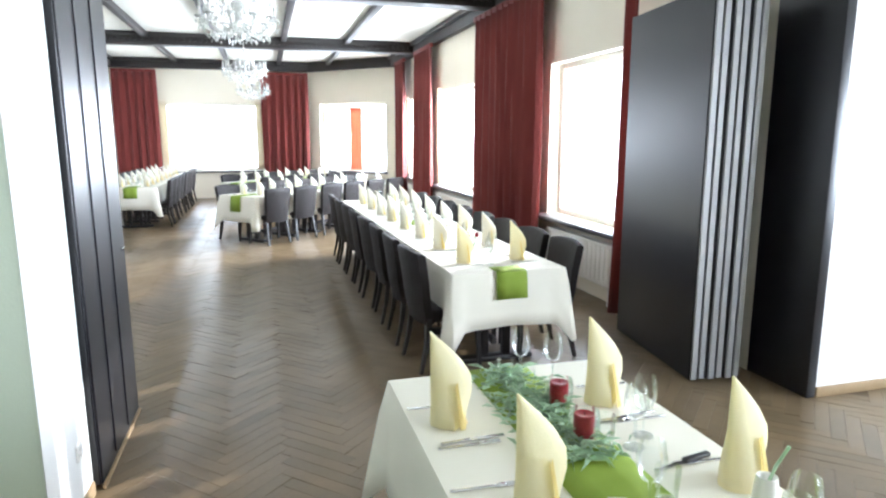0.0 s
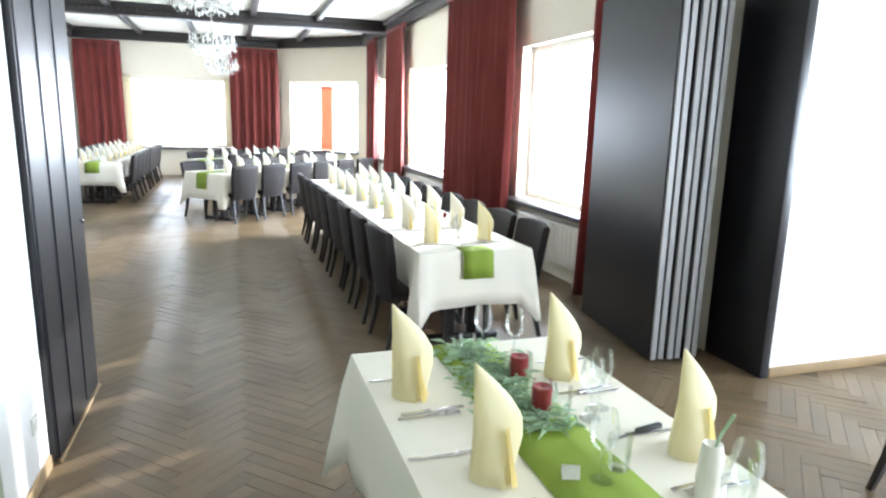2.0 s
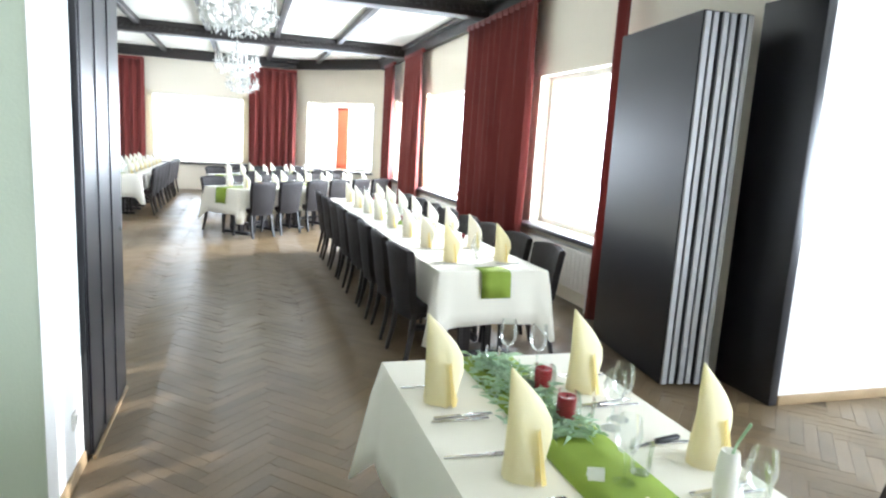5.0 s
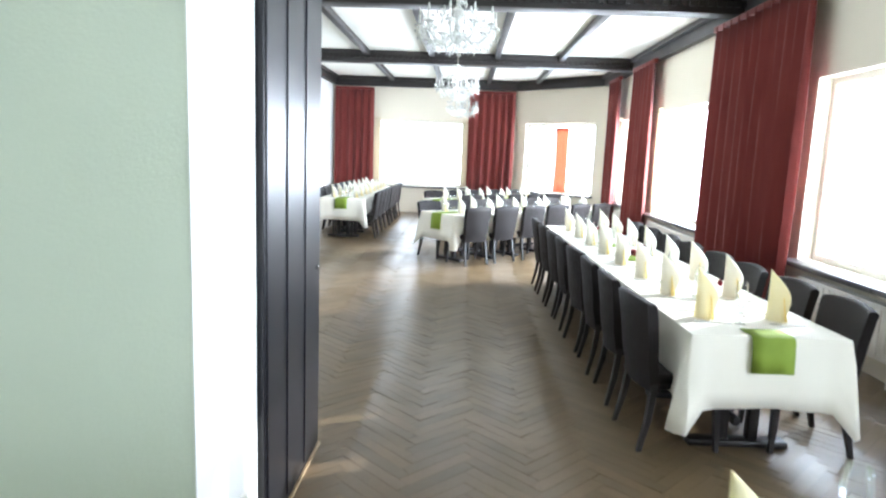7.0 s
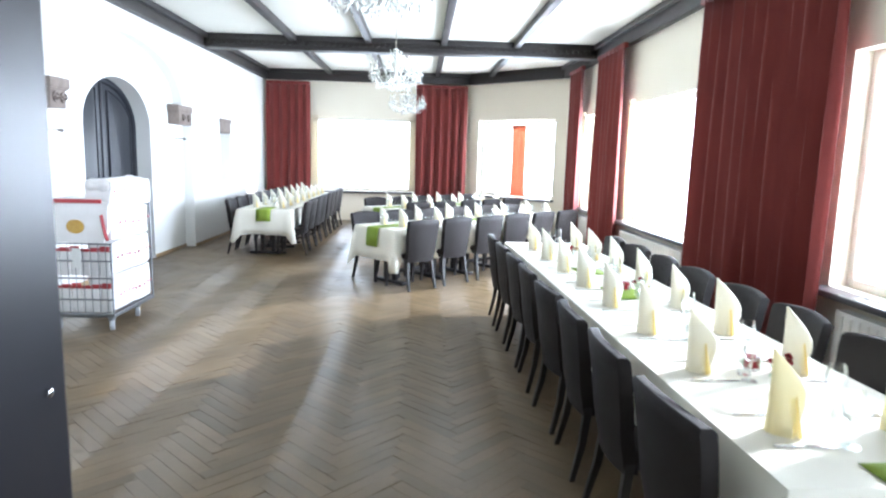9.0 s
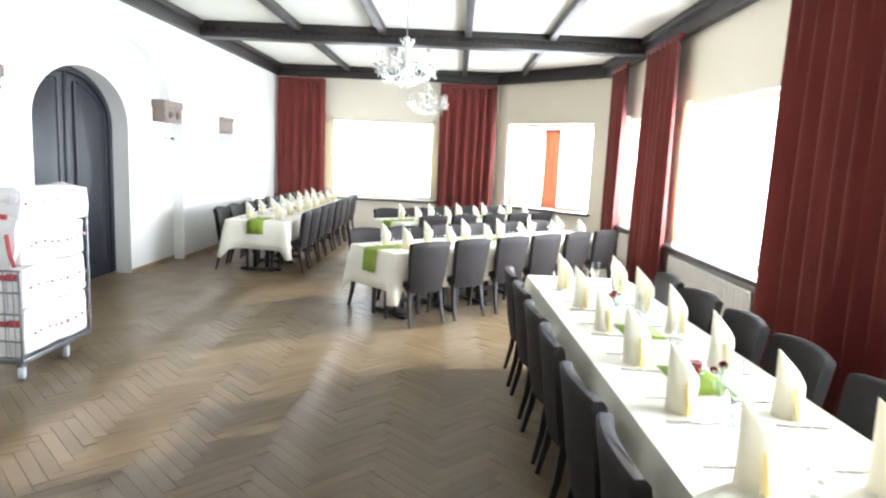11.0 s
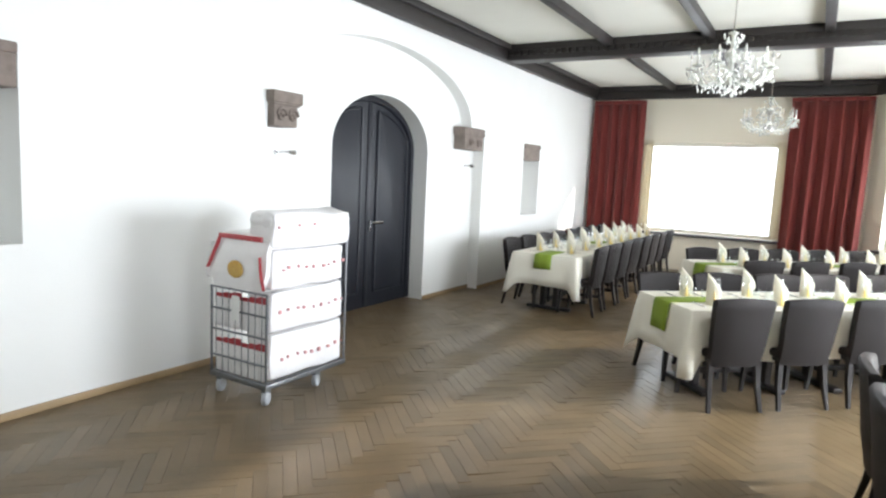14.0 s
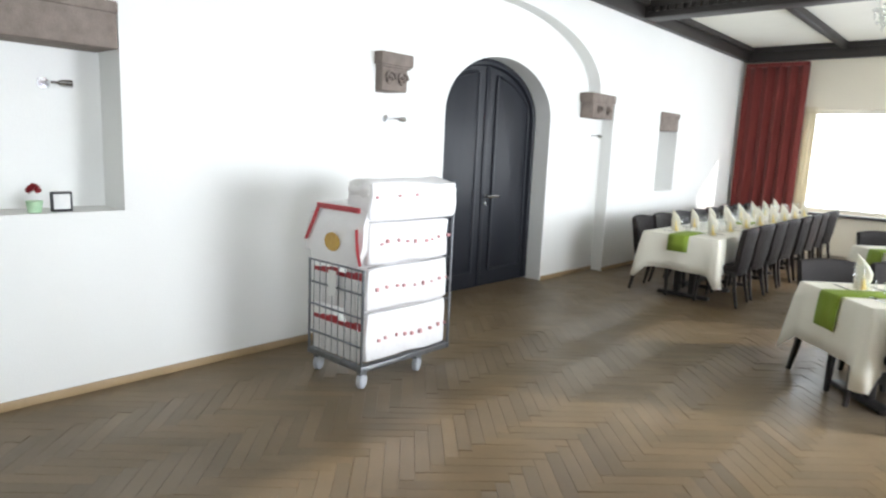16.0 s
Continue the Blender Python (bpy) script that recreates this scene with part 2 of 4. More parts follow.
def holed(length, height, thick, holes, m):
    """A wall along x from 0, standing on z 0, thick towards +y, with oblong holes (x0, x1, z0, z1) in order of x."""
    bm, x = bmesh.new(), 0.0
    for x0, x1, z0, z1 in holes:
        box(bm, (x, 0, 0), (x0, thick, height))
        box(bm, (x0, 0, 0), (x1, thick, z0)) if z0 > 0 else None
        box(bm, (x0, 0, z1), (x1, thick, height))
        x = x1
    box(bm, (x, 0, 0), (length, thick, height))
    bmesh.ops.transform(bm, matrix=m, verts=bm.verts[:])
    return bm


SILLZ, TOPZ = 0.76, 2.56
# window wall of the hall: along y at x = WR
WINS = [(5.05, 7.2), (9.55, 12.35), (13.45, 15.05)]
m_right = Matrix.Translation((WR, Y0, 0)) @ pose(0, 0, 0, 0, 0, 90) @ Matrix.Diagonal((1, -1, 1, 1))
bm = holed(CH1.y - Y0, 3.9, 0.32, [(a - Y0, b - Y0, SILLZ, TOPZ) for a, b in WINS], m_right)
bmesh.ops.reverse_faces(bm, faces=bm.faces[:])
structure("wall_east", bm, CREAM, "cream plastered window wall of the dining hall")
# far wall with one wide window
FWIN = (-2.32, 0.24)
bm = holed(CH0.x - WL + 0.4, 3.9, 0.32, [(FWIN[0] - WL + 0.4, FWIN[1] - WL + 0.4, SILLZ, 2.6)], Matrix.Translation((WL - 0.4, FAR, 0)))
structure("wall_north", bm, CREAM, "cream plastered end wall with a wide window")
# slanting corner with its window
cv = CH1 - CH0
clen, cang = cv.length, math.degrees(math.atan2(cv.y, cv.x))
m_ch = Matrix.Translation((CH0.x, CH0.y, 0)) @ pose(0, 0, 0, 0, 0, cang)
CWIN = (0.35, clen - 0.3)
structure("wall_slanting", holed(clen, 3.9, 0.32, [(*CWIN, SILLZ, 2.6)], m_ch), CREAM, "cream slanting corner wall with a window")

# door wall: niches, blind arch and arched doorway, built as a stepped wall
ARCH = (9.28, 13.2)
JAMB = 13.62
DOOR = (10.38, 12.32)
NICHES = [(6.0, 7.18, 1.15, 2.40), (15.12, 15.82, 1.10, 2.30)]


def arch_points(a, b, spring, rise, n=28):
    c, h = (a + b) / 2, (b - a) / 2
    return [(c - h * math.cos(math.pi * i / n), spring + rise * math.sin(math.pi * i / n)) for i in range(n + 1)]


def arched_slab(x_face, thick, y0, y1, top, a, b, spring, rise, jamb=None):
    """A wall slab in the y-z plane with an arched opening through it; its face looks to +x."""
    bm = bmesh.new()
    arc = arch_points(a, b, spring, rise)
    for (ya, za), (yb, zb) in zip(arc, arc[1:]):
        quad = [(ya, za), (yb, zb), (yb, top), (ya, top)]
        f = [bm.verts.new((x_face, y, z)) for y, z in quad]
        k = [bm.verts.new((x_face - thick, y, z)) for y, z in quad]
        bm.faces.new(f)
        bm.faces.new(k[::-1])
        bm.faces.new((f[1], f[0], k[0], k[1]))
    bmesh.ops.remove_doubles(bm, verts=bm.verts[:], dist=0.0005)
    box(bm, (x_face - thick, y0, 0), (x_face, a, top))
    box(bm, (x_face - thick, jamb or b, 0), (x_face, y1, spring))
    box(bm, (x_face - thick, b, spring), (x_face, y1, top))
    return bm


bm = bmesh.new()
n0, n1 = NICHES
box(bm, (WL - 0.4, Y0, 0), (WL, n0[0], 3.9))
box(bm, (WL - 0.4, n0[0], 0), (WL, n0[1], n0[2]))
box(bm, (WL - 0.4, n0[0], n0[3]), (WL, n0[1], 3.9))
box(bm, (WL - 0.4, n0[0], n0[2]), (WL - 0.33, n0[1], n0[3]))
box(bm, (WL - 0.4, n0[1], 0), (WL, 8.6, 3.9))
box(bm, (WL - 0.4, 14.3, 0), (WL, n1[0], 3.9))
box(bm, (WL - 0.4, n1[0], 0), (WL, n1[1], n1[2]))
box(bm, (WL - 0.4, n1[0], n1[3]), (WL, n1[1], 3.9))
box(bm, (WL - 0.4, n1[0], n1[2]), (WL - 0.33, n1[1], n1[3]))
box(bm, (WL - 0.4, n1[1], 0), (WL, FAR, 3.9))
structure("wall_west", bm, PLASTER, "white plastered long wall with two niches")
structure("wall_west_arch", arched_slab(WL, WL - REC, 8.6, 14.3, 3.9, *ARCH, 2.42, 0.80, JAMB), PLASTER, "white plaster around a shallow blind arch")
structure("wall_west_recess", arched_slab(REC - 0.002, 0.4, 8.6, 14.3, 3.9, *DOOR, 2.0, 0.64), PLASTER, "white plaster recess around the arched doorway")

# the room in front: partition with its wide opening, side and back walls
NX0, NX1, NY0, OPZ = -4.2, 6.6, -4.6, 2.78
JL, JR = -0.57, 3.72
bm = bx((NX0, 2.56, 0), (JL - 0.003, Y0 - 0.01, 3.9))
structure("wall_partition_left", bm, SAGE, "pale sage green partition wall")
structure("wall_jamb", bx((JL - 0.003, 2.558, 0), (JL, Y0 - 0.01, OPZ)), PLASTER, "white plastered side of the wide opening")
structure("wall_partition_right", bx((JR, 3.13, 0), (NX1, 3.5, 3.9)), PLASTER, "white plastered partition wall")
structure("wall_header", bx((JL - 0.003, 2.56, OPZ), (JR, Y0 - 0.01, 3.9)), PLASTER, "white plaster above the wide opening")
structure("wall_south", bx((NX0 - 0.3, NY0 - 0.3, 0), (NX1 + 0.3, NY0, 3.9)), PLASTER, "white plastered back wall")
structure("wall_near_west", bx((NX0 - 0.3, NY0, 0), (NX0, Y0, 3.9)), SAGE, "pale green plastered side wall")
NWIN = [(-3.4, -1.2), (-0.4, 2.2)]
m_near = Matrix.Translation((NX1, NY0, 0)) @ pose(0, 0, 0, 0, 0, 90) @ Matrix.Diagonal((1, -1, 1, 1))
bm = holed(3.13 - NY0, 3.9, 0.3, [(a - NY0, b - NY0, 0.8, 2.6) for a, b in NWIN], m_near)
bmesh.ops.reverse_faces(bm, faces=bm.faces[:])
structure("wall_near_east", bm, PLASTER, "white plastered window wall")
structure("ceiling_near", bx((NX0, NY0, CEIL), (NX1, 3.1, CEIL + 0.1)), CEILING, "plain white plaster ceiling", "ceiling")
structure("ceiling_hall", bx((WL - 0.3, 3.1, CEIL), (WR + 0.3, FAR + 0.3, CEIL + 0.1)), CEILING, "white ceiling fields between dark beams", "ceiling")
bm = bmesh.new()
bmesh.ops.create_grid(bm, x_segments=1, y_segments=1, size=900, matrix=Matrix.Translation((0, 0, -0.35)))
structure("ground", bm, GROUND, "pale gravel ground outside the windows", "ground")
# Glowing sheet added outside so the windows read as blown-out daylight.
m = bpy.data.materials.new("glowing_backdrop")
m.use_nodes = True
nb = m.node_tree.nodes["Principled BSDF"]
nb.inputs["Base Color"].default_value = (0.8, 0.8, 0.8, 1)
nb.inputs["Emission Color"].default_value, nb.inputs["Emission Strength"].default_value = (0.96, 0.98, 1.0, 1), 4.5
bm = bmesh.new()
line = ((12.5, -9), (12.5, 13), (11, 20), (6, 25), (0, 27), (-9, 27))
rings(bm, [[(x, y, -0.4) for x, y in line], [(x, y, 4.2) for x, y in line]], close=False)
structure("backdrop", bm, m, "glowing white backdrop standing in for daylight outside the windows", "backdrop")
structure("floor", box(bx((NX0 - 0.3, NY0 - 0.3, -0.2), (NX1 + 0.3, 3.3, -0.007)), (WL - 0.7, 3.3, -0.2), (WR + 0.3, FAR + 0.3, -0.007)), JOINT, "oak herringbone parquet floor", "floor")

# beams, cornices and dentils
def beam(name, lo, hi, label="black-brown timber ceiling beam"):
    return structure(name, bx(lo, hi, 0.012), BEAMWOOD, label, "beam")


for i, y in enumerate((3.42, 9.0, 14.22)):
    b = thing("ceiling_beam", Matrix.Identity(4), "heavy black-brown cross beam with a dentil moulding", "beam", "cross beams", "structure")
    part("beam", bx((WL, y - 0.15, BEAMZ), (WR, y + 0.15, CEIL), 0.012), BEAMWOOD, b)
    for s in (-1, 1):
        part("moulding", bx((WL, y + s * 0.15 - 0.025, BEAMZ + 0.14), (WR, y + s * 0.15 + 0.035 * s + 0.025, CEIL - 0.002), 0.01), BEAMWOOD, b)
        d = bmesh.new()
        for k in range(int((WR - WL) / 0.11)):
            x = WL + 0.06 + k * 0.11
            box(d, (x - 0.03, y + s * 0.165 - 0.02, BEAMZ + 0.075), (x + 0.03, y + s * 0.165 + 0.02, BEAMZ + 0.135))
        part("dentils", d, BEAMWOOD, b)
for x in (-1.86, -0.53, 0.80, 2.10):
    for a, c in ((3.57, 8.85), (9.15, 14.07), (14.37, FAR - 0.02)):
        c2 = min(c, FAR - (x - CH0.x) * 0.985 - 0.05) if x > CH0.x else c
        o = beam("ceiling_batten", (x - 0.055, a, CEIL - 0.11), (x + 0.055, c2, CEIL))
        o["group"] = "ceiling battens"
for name, lo, hi in (("cornice_west", (WL, Y0, BEAMZ - 0.01), (WL + 0.10, FAR, CEIL)), ("cornice_east", (WR - 0.12, Y0, BEAMZ - 0.03), (WR, CH1.y, CEIL)),
                     ("cornice_north", (WL, FAR - 0.12, BEAMZ - 0.02), (CH0.x, FAR, CEIL))):
    beam(name, lo, hi, "black-brown moulded timber cornice")
    w = 0.07
    lo2 = (lo[0] + (0.10 if "west" in name else 0), lo[1] - (w if "north" in name else 0), CEIL - 0.09)
    hi2 = (hi[0], hi[1], CEIL - 0.003)
    if "west" in name:
        hi2 = (hi[0] + w, hi[1], CEIL - 0.003)
    if "east" in name:
        lo2 = (lo[0] - w, lo[1], CEIL - 0.09)
    beam(name + "_lip", lo2, hi2, "black-brown cornice lip")
structure("cornice_slanting", bx((0, -0.12, BEAMZ - 0.02), (clen, 0.0, CEIL), 0.012, m_ch), BEAMWOOD, "black-brown moulded timber cornice", "beam")


# baseboards in pale oak
def baseboard(lo, hi):
    structure("baseboard", bx(lo, hi, 0.004), OAK, "narrow pale oak baseboard", "baseboard")


baseboard((WL, Y0 + 0.05, 0), (WL + 0.018, ARCH[0], 0.055))
baseboard((WL, JAMB, 0), (WL + 0.018, FAR - 0.03, 0.055))
baseboard((REC, ARCH[0] + 0.01, 0), (REC + 0.018, DOOR[0] - 0.01, 0.055))
baseboard((REC, DOOR[1] + 0.01, 0), (REC + 0.018, JAMB - 0.01, 0.055))
baseboard((JR + 0.03, 3.112, 0), (NX1, 3.13, 0.07))
baseboard((JL, 2.57, 0), (JL + 0.015, Y0 - 0.03, 0.07))
baseboard((NX0, 2.542, 0), (JL, 2.56, 0.07))


# windows
def window(name, m, width, z0, z1, mullions, lamp_power, depth=0.32):
    """Local frame: x along the wall, y outwards from the inner face, z up."""
    w = thing(name, m, "large white framed window full of daylight", "window", "", "structure")
    t = 0.07
    fr = bmesh.new()
    box(fr, (0, 0.14, z0), (t, 0.21, z1), 0.008)
    box(fr, (width - t, 0.14, z0), (width, 0.21, z1), 0.008)
    box(fr, (t, 0.142, z0), (width - t, 0.208, z0 + t), 0.008)
    box(fr, (t, 0.142, z1 - t), (width - t, 0.208, z1), 0.008)
    part("window_frame", fr, FRAMEW, w)
    for x in mullions:
        part("mullion", bx((x - 0.035, 0.145, z0 + t), (x + 0.035, 0.205, z1 - t), 0.006), FRAMEW, w)
    edges = [t] + [v for x in mullions for v in (x - 0.035, x + 0.035)] + [width - t]
    for a, b in zip(edges[::2], edges[1::2]):
        p = part("pane", bx((a, 0.172, z0 + t), (b, 0.178, z1 - t)), PANE, w)
        p.visible_shadow = False
    part("window_sill", bx((-0.05, -0.16, z0 - 0.055), (width + 0.05, 0.14, z0 - 0.003), 0.01), SILL, w, "dark slate window sill")
    c = m @ Vector((width / 2, depth + 0.06, (z0 + z1) / 2))
    window_light("window_daylight", c, m.to_3x3() @ Vector((0, -1, 0)), width + 0.1, z1 - z0 + 0.1, lamp_power)
    return w


POWER = 62.0
for i, ((a, b), share) in enumerate(zip(WINS, (0.9, 2.0, 1.3))):
    window("window_%d" % (i + 1), pose(WR, b, 0, 0, 0, -90), b - a, SILLZ, TOPZ, [], share * POWER * (b - a) * (TOPZ - SILLZ))
window("window_4", Matrix.Translation((FWIN[0], FAR, 0)), FWIN[1] - FWIN[0], SILLZ, 2.6, [], 0.25 * POWER * 4.7)
window("window_5", m_ch @ Matrix.Translation((CWIN[0], 0, 0)), CWIN[1] - CWIN[0], SILLZ, 2.6, [], 1.1 * POWER * 4.2)
for i, (a, b) in enumerate(NWIN):
    window("window_%d" % (i + 6), pose(NX1, b, 0, 0, 0, -90), b - a, 0.8, 2.6, [(b - a) / 2], POWER * 4.5)


# curtains
def curtain(m, width, z0, z1, mat, label, folds=0.21, depth=0.075, seed=1, name="curtain", group="wine red curtains"):
    rnd = random.Random(seed)
    n = max(12, int(width / folds * 10))
    ph = [rnd.uniform(0, 6.28) for _ in range(4)]
    loops = []
    for k in range(9):
        v = k / 8
        row = []
        for i in range(n + 1):
            u = i / n * width
            q = 2 * math.pi * u / folds + 0.9 * math.sin(u * 3.1 + ph[0]) + 0.25 * math.sin(5 * v + ph[1])
            amp = depth * (0.55 + 0.35 * math.sin(u * 7 + ph[2]) * v + 0.3 * v)
            row.append((u + 0.012 * math.sin(q * 2), amp * math.sin(q) - 0.02 * math.sin(u * 2 + ph[3]) * v, z1 + (z0 - z1) * v))
        loops.append(row)
    bm = bmesh.new()
    rings(bm, loops, close=False)
    c = thing(name, m, label, "curtain", group)
    cl = part("cloth", bm, mat, c, smooth=80)
    mod = cl.modifiers.new("thickness", "SOLIDIFY")
    mod.thickness = 0.006
    part("heading", bx((0, -0.035, z1 - 0.06), (width, 0.035, z1 + 0.015), 0.006), mat, c)
    return c


red = "floor-length wine red velvet curtain in deep folds"
for i, (a, b) in enumerate(((5.02, 5.22), (7.05, 9.55), (12.2, 13.66), (14.72, 15.75))):
    curtain(pose(3.5, b, 0, 0, 0, -90), b - a, 0.03, 3.46, CURTAIN, red, seed=i)
for i, (a, b) in enumerate(((-3.42, -2.36), (0.28, 1.56))):
    curtain(Matrix.Translation((a, FAR - 0.22, 0)), b - a, 0.03, 3.42, CURTAIN, red, seed=10 + i)
for i, (a, b) in enumerate(((-2.34, -2.16), (0.12, 0.27))):
    curtain(Matrix.Translation((a, FAR - 0.12, 0)), b - a, 0.80, 2.62, NET, "narrow cream net curtain beside the window", 0.07, 0.02, 20 + i, "net_curtain", "net curtains")
for i, y in enumerate((12.16, 15.02)):
    curtain(pose(3.6, y, 0, 0, 0, -90), 0.16, 0.8, 2.6, NET, "narrow cream net curtain beside the window", 0.07, 0.02, 30 + i, "net_curtain", "net curtains")
curtain(m_ch @ Matrix.Translation((1.36, 0.05, 0)), 0.40, 0.80, 2.47, ORANGE, "narrow orange-red curtain glowing in front of the window", 0.09, 0.025, 40, "side_curtain", "")


# radiators under the window sills
def radiator(y0, y1):
    r = thing("radiator", Matrix.Translation((WR - 0.13, y0, 0)), "white enamelled radiator under the window sill", "radiator", "radiators")
    part("panel", bx((0, 0, 0.20), (0.02, y1 - y0, 0.64), 0.008), RADWHITE, r)
    part("back_panel", bx((0.075, 0, 0.20), (0.095, y1 - y0, 0.64), 0.008), RADWHITE, r)
    rib = finish("rib", bx((-0.012, -0.014, 0.23), (0.0, 0.014, 0.61), 0.005), RADWHITE)
    for k in range(int((y1 - y0) / 0.09)):
        same("rib", rib, r, Matrix.Translation((0.001, 0.06 + k * 0.09, 0)))
    part("grille", bx((0.02, 0, 0.625), (0.075, y1 - y0, 0.635)), RADWHITE, r)
    for y in (0.1, y1 - y0 - 0.1):
        part("foot", bx((0.03, y - 0.02, 0), (0.07, y + 0.02, 0.22)), RADWHITE, r)


radiator(5.4, 6.9)
radiator(9.75, 12.1)
radiator(13.8, 14.7)


# folding partition leaves, parked in two stacks
def leaf_stack(name, m, leaves, thick, length, height, edge, label):
    s = thing(name, m, label, "folding partition", "", "")
    leaf = finish("leaf", bx((0.004, 0.012, 0.015), (thick - 0.004, length, height), 0.006), PANELWOOD)
    strip = finish("edge_strip", bx((0.012, -0.006, 0.02), (thick - 0.012, 0.013, height - 0.01), 0.005), edge)
    line = finish("groove_bead", bx((-0.003, 0, 0.05), (0.005, 0.010, height - 0.04), 0.003), PANELWOOD)
    for k in range(leaves):
        l = same("leaf", leaf, s, Matrix.Translation((k * thick, 0.015 * (k % 2), 0)))
        same("edge_strip", strip, l, Matrix.Identity(4))
    return s, line


st, line = leaf_stack("folding_partition", pose(3.10, 3.56, 0, 0, 0, -7), 6, 0.066, 1.22, 2.66, ALU, "black folding partition leaves stacked against the wall, grey edges showing")
st2, line = leaf_stack("folding_partition", pose(-0.78, 3.165, 0, 0, 0, 0), 4, 0.062, 0.94, 2.74, PANELWOOD, "black folding partition leaves parked beside the wide opening")
for y in (0.30, 0.62):
    same("groove_bead", line, st2, Matrix.Translation((4 * 0.062 - 0.002, y, 0)))
part("floor_seal", bx((4 * 0.062 - 0.003, 0.0, 0.0), (4 * 0.062 + 0.012, 0.94, 0.02), 0.003), OAK, st2, "pale scuffed bottom rail")
knob = lathe([(0.0, 0.0), (0.012, 0.001), (0.012, 0.014), (0.0, 0.018)], 12)
bmesh.ops.transform(knob, matrix=pose(4 * 0.062 - 0.004, 0.86, 1.05, 0, 90, 0), verts=knob.verts[:])
part("latch", knob, STEEL, st2, "small bright steel latch")
structure("door_lining_right", bx((JR - 0.045, 3.118, 0), (JR + 0.028, 3.66, OPZ), 0.006), PANELWOOD, "black timber lining of the wide opening", "trim")
structure("partition_track", bx((JL + 0.1, Y0 + 0.04, OPZ - 0.03), (JR - 0.05, Y0 + 0.12, OPZ + 0.05), 0.005), PANELWOOD, "black ceiling track of the folding partition", "trim")


# arched door
def arched_door():
    a, b = DOOR[0] - 0.03, DOOR[1] + 0.03
    d = thing("door_1", Matrix.Translation((REC - 0.26, 0, 0)), "closed charcoal double-panelled arched wooden door with a steel handle", "door", "", "structure")

    def plate(y0, y1, zb, spring, rise, x0, x1):
        bm = bmesh.new()
        pts = [(y0, zb)] + arch_points(y0, y1, spring, rise, 24) + [(y1, zb)]
        f = [bm.verts.new((x1, y, z)) for y, z in pts]
        k = [bm.verts.new((x0, y, z)) for y, z in pts]
        bm.faces.new(f[::-1])
        bm.faces.new(k)
        for i in range(len(pts)):
            j = (i + 1) % len(pts)
            bm.faces.new((f[i], f[j], k[j], k[i]))
        bmesh.ops.recalc_face_normals(bm, faces=bm.faces[:])
        return bm

    part("leaf", plate(a, b, 0.005, 2.0, 0.67, -0.05, 0.0), DOORWOOD, d)
    fr = tube([(0.0, y, z) for y, z in [(a + 0.05, 0.02)] + arch_points(a + 0.05, b - 0.05, 1.99, 0.62, 24) + [(b - 0.05, 0.02)]], 0.05, 8)
    part("door_frame", fr, DOORWOOD, d)
    mid = (a + b) / 2 + 0.02
    def head(y):
        """Height of the panels' heads, which follow the arch."""
        u = (y - (a + b) / 2) / ((b - a) / 2 - 0.10)
        return 1.93 + 0.56 * math.sqrt(max(0.0, 1 - u * u))

    for lo, hi in ((a + 0.17, mid - 0.17), (mid + 0.17, b - 0.17)):
        ys = [lo + (hi - lo) * i / 10 for i in range(11)]
        outline = [(lo, 0.2)] + [(y, head(y)) for y in ys] + [(hi, 0.2)]
        p = bmesh.new()
        cy = (lo + hi) / 2
        rings(p, [[(x, cy + (y - cy) * k, 1.2 + (z - 1.2) * (1 - (1 - k) * 0.35)) for y, z in outline] for x, k in ((-0.002, 1.0), (0.004, 1.0), (0.018, 0.88))])
        bmesh.ops.recalc_face_normals(p, faces=p.faces[:])
        part("panel", p, DOORWOOD, d)
        part("panel_moulding", tube([(0.008, y, z) for y, z in outline + outline[:1]], 0.019, 8), DOORWOOD, d)
    part("cover_strip", bx((-0.001, mid - 0.035, 0.02), (0.012, mid + 0.035, 2.6), 0.004), DOORWOOD, d)
    hd = part("handle", tube([(0.03, mid + 0.02, 1.09), (0.085, mid + 0.02, 1.09), (0.09, mid + 0.04, 1.09), (0.09, mid + 0.20, 1.088)], 0.019, 8), STEEL, d, "polished steel lever handle")
    for z in (1.09, 1.01):
        e = lathe([(0.0, 0.012), (0.024, 0.012), (0.027, 0.0)], 14)
        bmesh.ops.transform(e, matrix=pose(0.031, mid + 0.02, z, 0, 90, 0), verts=e.verts[:])
        part("escutcheon", e, STEEL, hd)
    structure("door_back", bx((REC - 0.5, a - 0.2, 0), (REC - 0.402, b + 0.2, 2.9)), DARKWOOD, "dark backing behind the arched door", "wall")


arched_door()


# carved capitals, niche lintels and wall fittings
def capital(y0, y1, z0, z1, out, name="stone_capital", label="carved grey-brown sandstone capital under the blind arch"):
    c = thing(name, Matrix.Translation((WL, y0, z0)), label, "capital", "stone capitals")
    h, w = z1 - z0, y1 - y0
    part("block", bx((-0.19, 0.03, 0), (out * 0.75, w - 0.05, h * 0.62), 0.012), STONE, c)
    part("abacus", bx((-0.19, 0, h * 0.66), (out, w, h), 0.012), STONE, c)
    part("astragal", bx((-0.19, 0.015, h * 0.60), (out * 0.88, w - 0.02, h * 0.67), 0.012), STONE, c)
    for k in (0.3, 0.68):
        v = bmesh.new()
        pts = [(out * 0.75 + 0.012, w * k + 0.07 * (1 - s / 14) * math.cos(s * 0.75), h * 0.32 + 0.07 * (1 - s / 14) * math.sin(s * 0.75)) for s in range(13)]
        part("scroll", tube(pts, 0.014, 6, v), STONE, c)
    return c


